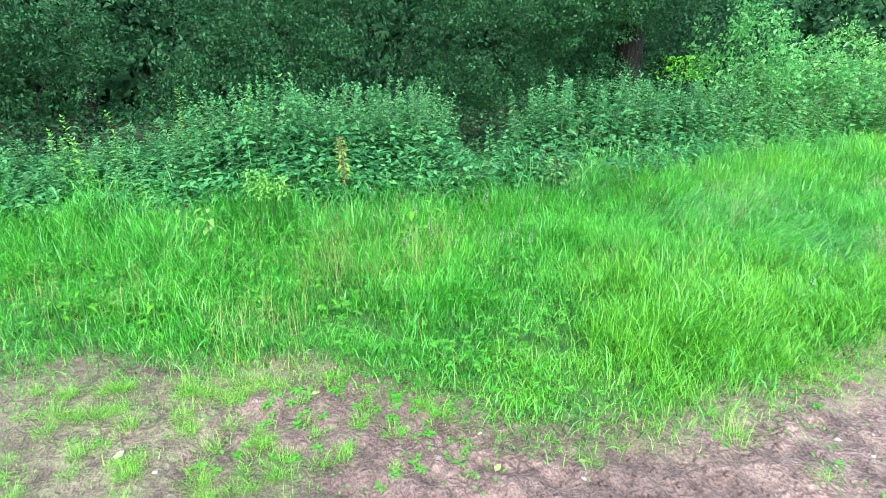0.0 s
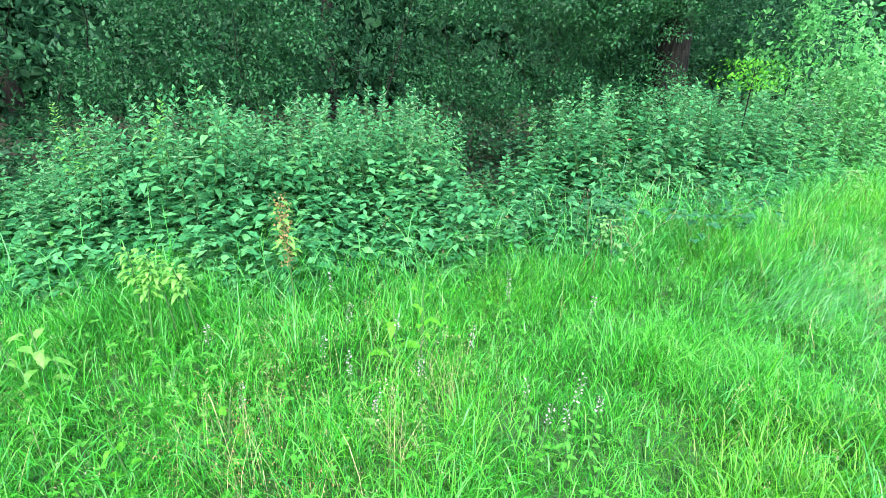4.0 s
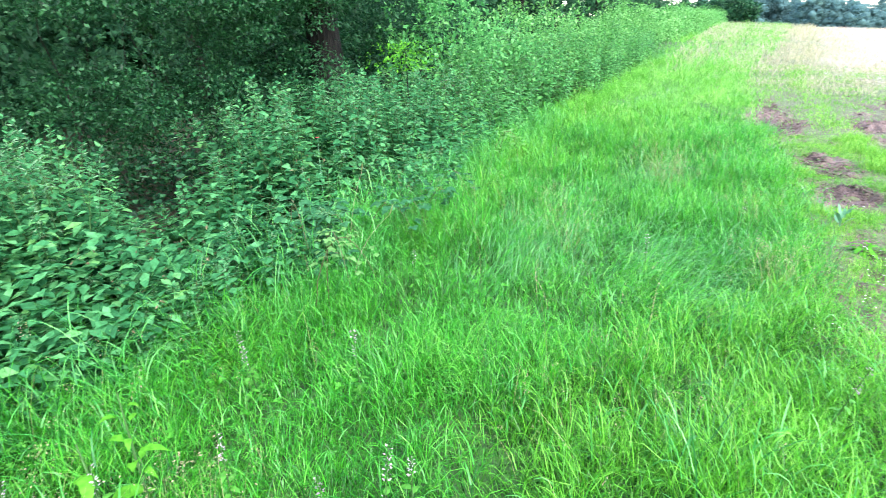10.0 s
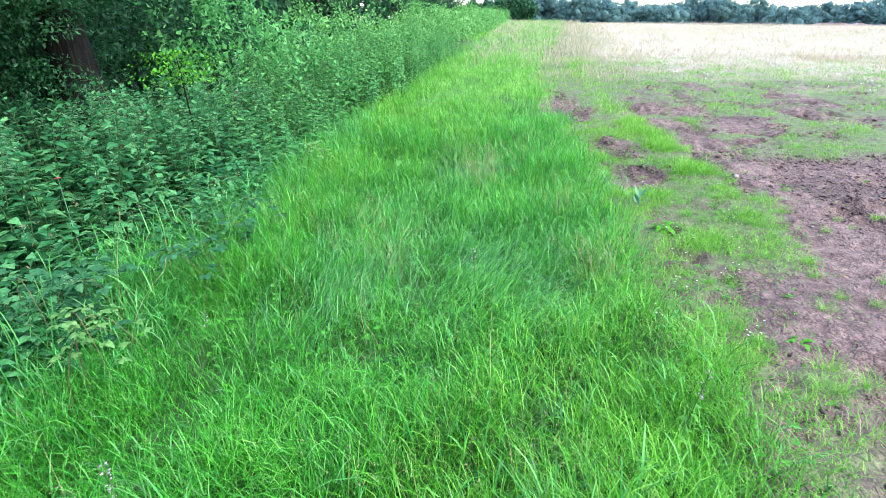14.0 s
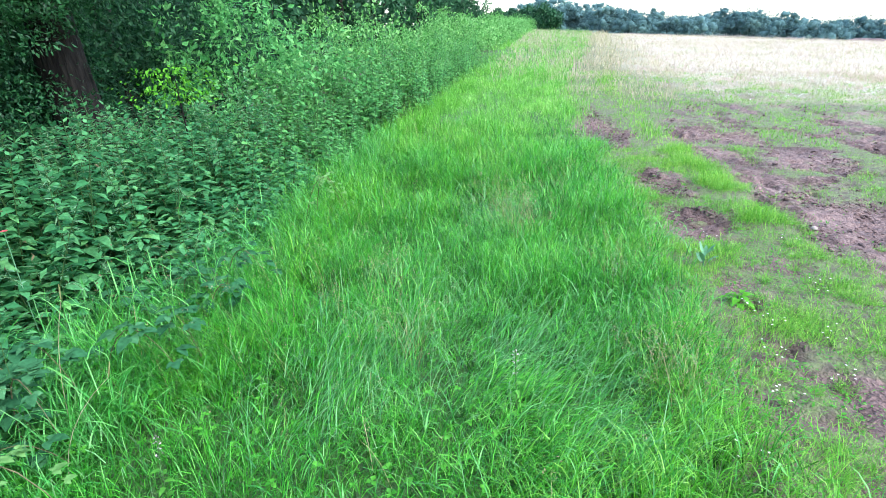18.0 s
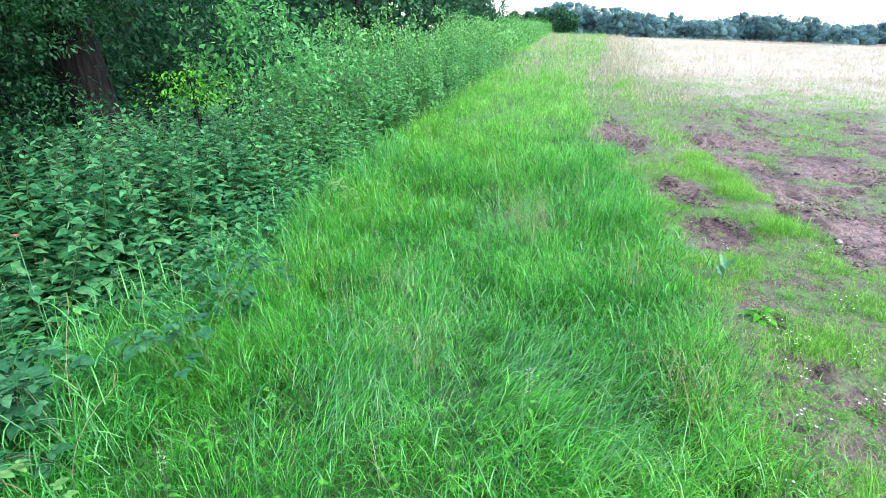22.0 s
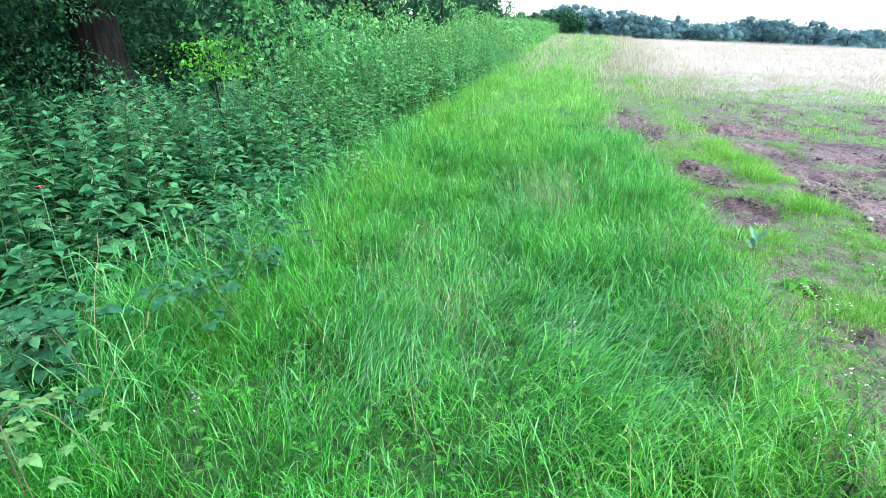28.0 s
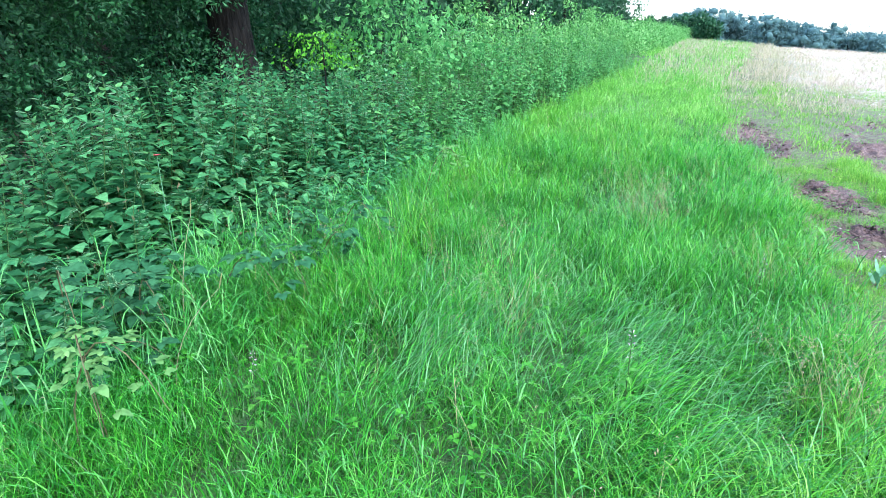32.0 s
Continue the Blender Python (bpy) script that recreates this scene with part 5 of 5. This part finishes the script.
build_spikes()


def build_brambles():
    """Bramble canes that arch out of the nettles, with leaves of three broad leaflets."""
    rng = np.random.default_rng(63)
    spots = [(-1.62, -0.55, 0.60), (-1.55, -0.75, 0.55), (-1.35, -0.75, 0.6), (-1.3, -0.35, 0.55), (-1.2, 0.0, 0.5), (-1.15, 0.25, 0.5), (-1.25, 0.6, 0.6),
             (-1.3, 1.85, 0.72), (-1.40, 2.3, 0.66), (-1.4, -1.0, 0.75), (-0.92, -1.20, 0.72), (-0.95, -1.30, 0.66),
             (-1.77, -0.54, 0.51), (-1.52, -0.76, 0.46), (-1.39, -0.92, 0.41), (-1.32, -1.03, 0.36), (-1.75, 0.07, 0.46), (-1.57, 0.32, 0.46), (-1.29, 0.33, 0.36), (-1.47, 0.47, 0.51), (-1.91, 0.57, 0.56)]
    for x, y, h in spots:
        root = new("bramble")
        root.location = (x, y, float(ground_z(x, y)) - 0.02)
        a = rng.uniform(-0.7, 0.5)
        s = np.linspace(0, 1, 9)
        reach = rng.uniform(0.25, 0.45)
        P = np.stack([np.cos(a) * reach * s, np.sin(a) * reach * s, h * 0.9 * np.sin(np.pi * (0.08 + 0.72 * s))], -1)
        P[0, 2] = 0
        cane = part_of("cane", mesh_of("bramble_cane", *tube(P, 0.0035 * (1 - 0.6 * s), 5), MAT_CANE, True), root, "thin reddish arching cane")
        pale = h in (0.72, 0.66)
        for k in range(20 if pale else 11):
            u = rng.uniform(0.2, 1.0)
            b = np.array([np.interp(u, s, P[:, i]) for i in range(3)])
            t = rng.uniform(0, 6.3)
            d0 = np.array([np.cos(t), np.sin(t), rng.uniform(0.0, 0.6)])
            c = b + 0.05 * d0
            ways = np.array([[np.cos(t + q), np.sin(t + q), d0[2] * 0.5] for q in (-1.2, 0, 1.2)])
            L = np.array([0.05, 0.07, 0.05]) * rng.uniform(0.75, 1.15) * (0.6 if pale else 1.15)
            v, f = big_leaves(np.repeat(c[None], 3, 0), ways, np.stack([-ways[:, 1], ways[:, 0], rng.normal(0, 0.2, 3)], -1), L, L * 0.74, rng.uniform(0.2, 0.6, 3), 0.14, 0.6)
            part_of("leaf", mesh_of("bramble_leaf", v, f, MAT_DULL if pale else MAT_BRAMBLE, True), cane)
        tagged(root, "arching bramble with broad three-part dull green leaves", "bramble", "brambles at the hedge foot")


build_brambles()


def build_dead_stalk():
    for x, y, h, c in ((-1.22, -0.62, 0.80, 0.16), (-1.0, -0.86, 0.62, 0.30)):
        root = new("dead_stalk")
        root.location = (x, y, float(ground_z(x, y)) - 0.02)
        s = np.linspace(0, 1, 8)
        P = np.stack([c * s ** 2, 0.25 * c * s ** 2, h * s - 0.1 * c * s ** 4], -1)
        part_of("stem", mesh_of("dead_stem", *tube(P, 0.0020 * (1 - 0.5 * s), 6), MAT_PLUME, True), root)
        b = P[-1] + np.outer(np.linspace(0, 1, 6), (0.10 * c, 0, 0.07))
        part_of("seed_head", mesh_of("dead_head", *tube(b, np.array([0.0018, 0.0028, 0.0034, 0.003, 0.002, 0.001]), 6), MAT_STRAW, True), root)
        tagged(root, "pale dry dead stalk standing at the nettles", "dead stalk", "dry stalks")


build_dead_stalk()


def build_seed_stalks():
    """Arching grass stalks with a drooping pale head, and a red-budded flower, at the edge of the nettles."""
    rng = np.random.default_rng(65)
    for k in range(12):
        y = rng.uniform(-1.5, 0.9)
        x = float(hedge_front(y)) + rng.uniform(-0.35, 0.2)
        h, a, reach = rng.uniform(0.6, 0.98), rng.uniform(-1.2, 1.0), rng.uniform(0.15, 0.4)
        root = new("seed_stalk")
        root.location = (x, y, float(ground_z(x, y)) - 0.02)
        s = np.linspace(0, 1, 10)
        P = np.stack([np.cos(a) * reach * s ** 2.2, np.sin(a) * reach * s ** 2.2, h * np.sin(np.pi * 0.60 * s)], -1)
        part_of("stem", mesh_of("seed_stalk_stem", *tube(P, 0.0018 * (1 - 0.5 * s), 5), MAT_STEM, True), root)
        q = rng.uniform(0.74, 1.0, 90)
        b = np.stack([np.interp(q, s, P[:, i]) for i in range(3)], -1) + rng.normal(0, 0.006, (90, 3))
        L = rng.uniform(0.008, 0.016, 90)
        part_of("seed_head", mesh_of("seed_stalk_head", *small_leaves(b, rng.normal(0, 0.6, (90, 3)) + np.array([np.cos(a), np.sin(a), -0.4]), rng.normal(0, 1, (90, 3)), L * 0.7, L * 0.25), MAT_TASSEL), root, "drooping pale seed head", "stuff")
        for j in range(2):
            t = rng.uniform(0, 6.3)
            u = rng.uniform(0.25, 0.55)
            at = np.array([[np.interp(u, s, P[:, i]) for i in range(3)]])
            part_of("leaf", mesh_of("seed_stalk_leaf", *blades(at, np.array([rng.uniform(0.14, 0.24)]), np.array([0.0045]), np.array([t]), np.array([0.6]), rng, 5), MAT_GRASS_BLUE), root)
        tagged(root, "arching grass stalk with a drooping pale seed head", "grass stalk", "seed stalks at the nettles")
    root = new("red_campion")
    root.location = (-1.85, -0.16, float(ground_z(-1.85, -0.16)) - 0.02)
    s = np.linspace(0, 1, 7)
    P = np.stack([0.03 * s ** 2, 0 * s, 0.90 * s], -1)
    stem = part_of("stem", mesh_of("campion_stem", *tube(P, 0.004 * (1 - 0.5 * s), 5), MAT_GREY, True), root, "grey-green downy stem")
    a = np.arange(14) * 0.9
    d = np.stack([np.cos(a), np.sin(a), 0.25 + 0 * a], -1)
    part_of("flower", mesh_of("campion_flower", *small_leaves(P[-1] + 0.003 * d, d, np.stack([-d[:, 1], d[:, 0], 0 * a], -1), np.full(14, 0.020), np.full(14, 0.012)), MAT_RED), stem, "small faded red flower")
    for k in range(8):
        t = k * 1.6
        d = np.array([[np.cos(t), np.sin(t), 0.5]])
        part_of("leaf", mesh_of("campion_leaf", *big_leaves(np.array([[0, 0, 0.2 + 0.08 * k]]), d, np.array([[-np.sin(t), np.cos(t), 0]]), np.array([0.06]), np.array([0.02]), np.array([0.4])), MAT_GREY), root)
    tagged(root, "red campion with one small faded red flower", "wild flower")


build_seed_stalks()


# ---- on the bare earth ----
def build_earth_things():
    rng = np.random.default_rng(71)
    shapes = [lump(rng, 1.0, 0.42) for k in range(10)]
    x, y = scatter(rng, 40000, 0.7, 5.5, -5.2, 5, lambda x, y: (1 - turf(x, y)) * smooth(0.40, 0.70, N1(x, y, 0.7)))
    clods = []
    x2, y2 = scatter(rng, 14000, 1.2, 8, 3, 11.5, lambda x, y: (1 - turf(x, y)) * (1 - in_crop(x, y)))
    # churned earth along the wheel track and over the turned patch
    y3 = 2.4 + 8.5 * rng.random(2400) ** 1.3
    x3 = strip_edge(y3) + track(y3) + 0.13 * rng.normal(0, 1, 2400)
    x4, y4 = scatter(rng, 7000, 2.6, 5.6, 1.5, 5.2, lambda x, y: (1 - turf(x, y)) * smooth(0.45, 0.62, N2(x, y, 0.6)))
    k = (turf(x3, y3) < 0.6) & (rng.random(2400) < rutted(y3))
    fresh = len(x[:5200])
    x, y = np.concatenate([x[:5200], x2[:1500], x3[k], x4[:2200]]), np.concatenate([y[:5200], y2[:1500], y3[k], y4[:2200]])
    for i, (a, b) in enumerate(zip(x, y)):
        v, f = shapes[rng.integers(10)]
        t, r = rng.uniform(0, 6.3), (0.004 + (0.020 if i < fresh else 0.026) * rng.random() ** 2.8) * (1.0 if b < 3 else 1.3)
        c, s = math.cos(t), math.sin(t)
        clods.append((v @ np.array([[c, s, 0], [-s, c, 0], [0, 0, 1]]) * r + np.array([a, b, float(ground_z(a, b)) + 0.05 * r]), f))
    tagged(new("clods", mesh_of("clods", *join(clods), MAT_CLOD)), "crumbled clods of reddish-brown earth", "earth clods", kind="stuff")
    spots = [(1.28, -4.77, 0.030), (2.92, 2.62, 0.042), (1.18, -4.46, 0.012), (1.44, -4.64, 0.014), (2.12, -3.14, 0.014), (2.57, 2.05, 0.03)]
    while len(spots) < 70:
        a, b = rng.uniform(1.0, 5.0), rng.uniform(-5, 5)
        if turf(a, b) < 0.25:
            spots.append((a, b, rng.uniform(0.006, 0.016)))
    for k, (a, b, r) in enumerate(spots):
        v, f = shapes[k % 10]
        ob = new("stone", mesh_of("stone", v * r, f, MAT_STONE, True))
        ob.matrix_world = pose(a, b, float(ground_z(a, b)) + 0.15 * r, rng.normal(0, 8), rng.normal(0, 8), rng.uniform(0, 360))
        tagged(ob, "small pale pinkish stone lying on the bare earth", "stone", "stones on the earth")
    # single tufts
    tufts = [(2.42, -0.52, 0.17), (2.54, -0.93, 0.19), (2.79, 0.21, 0.08), (2.94, 0.13, 0.07), (2.58, 0.70, 0.10), (2.39, -0.71, 0.08), (2.14, -0.17, 0.12), (1.57, -3.50, 0.13),
             (1.65, -3.95, 0.09), (1.57, -3.71, 0.11), (1.41, -4.25, 0.12), (1.11, -4.74, 0.12), (1.59, -4.33, 0.07), (1.57, -4.50, 0.10), (0.89, -5.06, 0.13), (1.22, -4.92, 0.10),
             (1.43, -3.82, 0.10), (2.04, -2.90, 0.06), (2.20, -2.40, 0.16), (2.08, -3.07, 0.05), (0.95, -4.5, 0.14), (0.8, -4.8, 0.13), (1.25, -4.35, 0.10), (2.5, -2.3, 0.06), (2.65, -1.6, 0.06)]
    kinds = []
    for k in range(5):
        n = 110
        bx, by = rng.normal(0, 0.20, n), rng.normal(0, 0.20, n)
        kinds.append(mesh_of("tuft_blades", *blades(np.stack([bx, by, 0 * bx - 0.01], -1), rng.uniform(0.25, 1.1, n), 0.013 * rng.uniform(0.6, 1.4, n),
                                                    np.arctan2(by, bx) + rng.normal(0, 0.9, n), np.clip(rng.normal(0.45, 0.28, n), 0.05, 1), rng, 3), MAT_GRASS_SHORT))
    while len(tufts) < 90:
        a, b = rng.uniform(0.5, 1.7), rng.uniform(-5.2, -3.5)
        if a > strip_edge(b):
            tufts.append((a, b, rng.uniform(0.04, 0.11)))
    while len(tufts) < 165:
        b = rng.uniform(-0.9, 5.0)
        a = float(strip_edge(b)) + rng.uniform(0.0, 1.35)
        tufts.append((a, b, rng.uniform(0.05, 0.13)))
    while len(tufts) < 205:
        a, b = rng.uniform(0.6, 4.5), rng.uniform(-5.2, 4)
        if turf(a, b) < 0.6 and a > strip_edge(b):
            tufts.append((a, b, rng.uniform(0.03, 0.08)))
    for k, (a, b, h) in enumerate(tufts):
        ob = new("grass_tuft", kinds[k % 5])
        ob.matrix_world = pose(a, b, float(ground_z(a, b)), 0, 0, rng.uniform(0, 360)) @ Matrix.Diagonal((h * 0.7 + 0.04, h * 0.7 + 0.04, h * 0.8, 1))
        tagged(ob, "yellowish green tuft of grass on the bare earth", "grass tuft", "tufts on the earth")
    # low leafy weeds spreading from the grass over the earth
    x, y = scatter(rng, 60000, 0.4, 3.6, -5.4, 5.0, lambda x, y: (x > strip_edge(y) - 0.2) * np.exp(-np.clip(x - strip_edge(y) - 0.9 * smooth(-0.5, 1.5, y), 0, 9) / 0.4) * smooth(0.42, 0.62, 0.5 * N2(x, y, 0.35) + 0.5 * N4(x, y, 0.12)))
    t = rng.uniform(0, 6.3, len(x))
    w = np.stack([np.cos(t), np.sin(t), rng.uniform(0.1, 0.7, len(x))], -1)
    L = rng.uniform(0.008, 0.024, len(x))
    tagged(new("weed_mat", mesh_of("weed_mat", *small_leaves(on_ground(x, y, 0) + np.stack([0 * x, 0 * x, 0.03 * rng.random(len(x))], -1), w, np.stack([-w[:, 1], w[:, 0], 0 * x], -1), L, L * 0.5), MAT_CLOVER)),
           "mat of small leafy weeds creeping over the earth", "weeds", kind="stuff")
    # seedlings
    for k in range(150):
        while True:
            a, b = rng.uniform(0.5, 3.4), (rng.uniform(-5.3, -3.3) if k % 3 else rng.uniform(-5.2, 3.2))
            if a > strip_edge(b) - 0.15 and turf(a, b) < 0.8 and (a - strip_edge(b)) < rng.exponential(0.4):
                break
        root = new("seedling")
        root.matrix_world = pose(a, b, float(ground_z(a, b)) - 0.002, 0, 0, rng.uniform(0, 360))
        for j in range(5):
            t = j * 1.3 + rng.normal(0, 0.2)
            d = np.array([[math.cos(t), math.sin(t), rng.uniform(0.2, 0.8)]])
            L = np.array([rng.uniform(0.02, 0.045)])
            part_of("leaf", mesh_of("seedling_leaf", *big_leaves(0.004 * d, d, np.array([[-math.sin(t), math.cos(t), 0]]), L, L * 0.42, np.array([0.5])), MAT_CLOVER), root)
        tagged(root, "small light green weed seedling on the bare earth", "weed", "seedlings on the earth")
    # dead leaves and straws
    for k in range(26):
        a, b = rng.uniform(1.0, 3.6), rng.uniform(-5, 2.5)
        if turf(a, b) > 0.6:
            continue
        t, L = rng.uniform(0, 6.3), rng.uniform(0.03, 0.07)
        ob = new("dead_leaf", mesh_of("dead_leaf", *big_leaves(np.zeros((1, 3)), np.array([[1.0, 0, 0.25]]), np.array([[0, 1.0, 0.2]]), np.array([L]), np.array([L * 0.45]), np.array([0.3])), MAT_STRAW))
        ob.matrix_world = pose(a, b, float(ground_z(a, b)) + 0.006, 0, 0, math.degrees(t))
        tagged(ob, "dry pale brown dead leaf on the earth", "dead leaf", "dead leaves on the earth")


build_earth_things()


def build_soil_heap():
    """A low ridge of dug red earth far across the field."""
    s, t = np.meshgrid(np.linspace(0, 1, 40), np.linspace(0, 1, 9), indexing="ij")
    x, y = 25.0 + 9.0 * s, 57.0 + 2.4 * t
    h = np.sin(np.pi * t) * np.sin(np.pi * np.clip(s, 0.02, 0.98)) ** 0.4 * (0.25 + 0.4 * N1(x, y, 0.9))
    v = np.stack([x, y, ground_z(x, y) - 0.05 + h], -1).reshape(-1, 3)
    i, j = np.meshgrid(np.arange(39), np.arange(8), indexing="ij")
    a = (i * 9 + j).ravel()
    tagged(new("soil_heap", mesh_of("soil_heap", v, np.stack([a, a + 9, a + 10, a + 1], -1), MAT_CLOD, True)), "low heap of dug reddish earth across the field", "soil heap")


build_soil_heap()


def build_mayweed():
    """Scentless mayweed: a few branched stems, each with one white daisy."""
    rng = np.random.default_rng(81)
    spots = [(2.02, 1.06), (2.0, 0.57), (1.69, -0.2), (2.1, 0.9), (2.25, 0.4), (1.95, 0.2), (2.5, 1.4), (2.35, 0.75), (2.2, -0.3), (2.6, 2.2), (2.05, 2.3), (2.9, 3.6), (3.0, 6.4), (2.5, 7.2), (4.4, 7.0), (3.4, 8.0)]
    for x, y in spots:
        root = new("mayweed")
        root.matrix_world = pose(x, y, float(ground_z(x, y)) - 0.005, 0, 0, rng.uniform(0, 360))
        for k in range(6):
            t, h = rng.uniform(0, 6.3), rng.uniform(0.05, 0.12)
            s = np.linspace(0, 1, 4)
            P = np.stack([np.cos(t) * 0.06 * s, np.sin(t) * 0.06 * s, h * s], -1)
            stem = part_of("stem", mesh_of("mayweed_stem", *tube(P, 0.0016 * (1 - 0.4 * s), 3), MAT_STEM), root)
            a = np.arange(9) * 0.7
            d = np.stack([np.cos(a), np.sin(a), -0.15 + 0 * a], -1)
            v, f = small_leaves(np.repeat(P[-1][None], 9, 0), d, np.stack([-d[:, 1], d[:, 0], 0 * a], -1), np.full(9, 0.0065), np.full(9, 0.004), 0.05)
            flower = part_of("flower", mesh_of("mayweed_flower", v, f, MAT_PETAL), stem, "white daisy flower")
            L = rng.uniform(0.02, 0.04, 8)
            w = rng.normal(0, 1, (8, 3)) * np.array([1, 1, 0.4]) + np.array([0, 0, 0.3])
            part_of("foliage", mesh_of("mayweed_foliage", *small_leaves(P[rng.integers(0, 3, 8)], w, rng.normal(0, 1, (8, 3)), L, L * 0.18), MAT_GRASS_SHORT), root)
        tagged(root, "low mayweed with small white daisy flowers", "wild flower", "mayweed beside the strip")


build_mayweed()
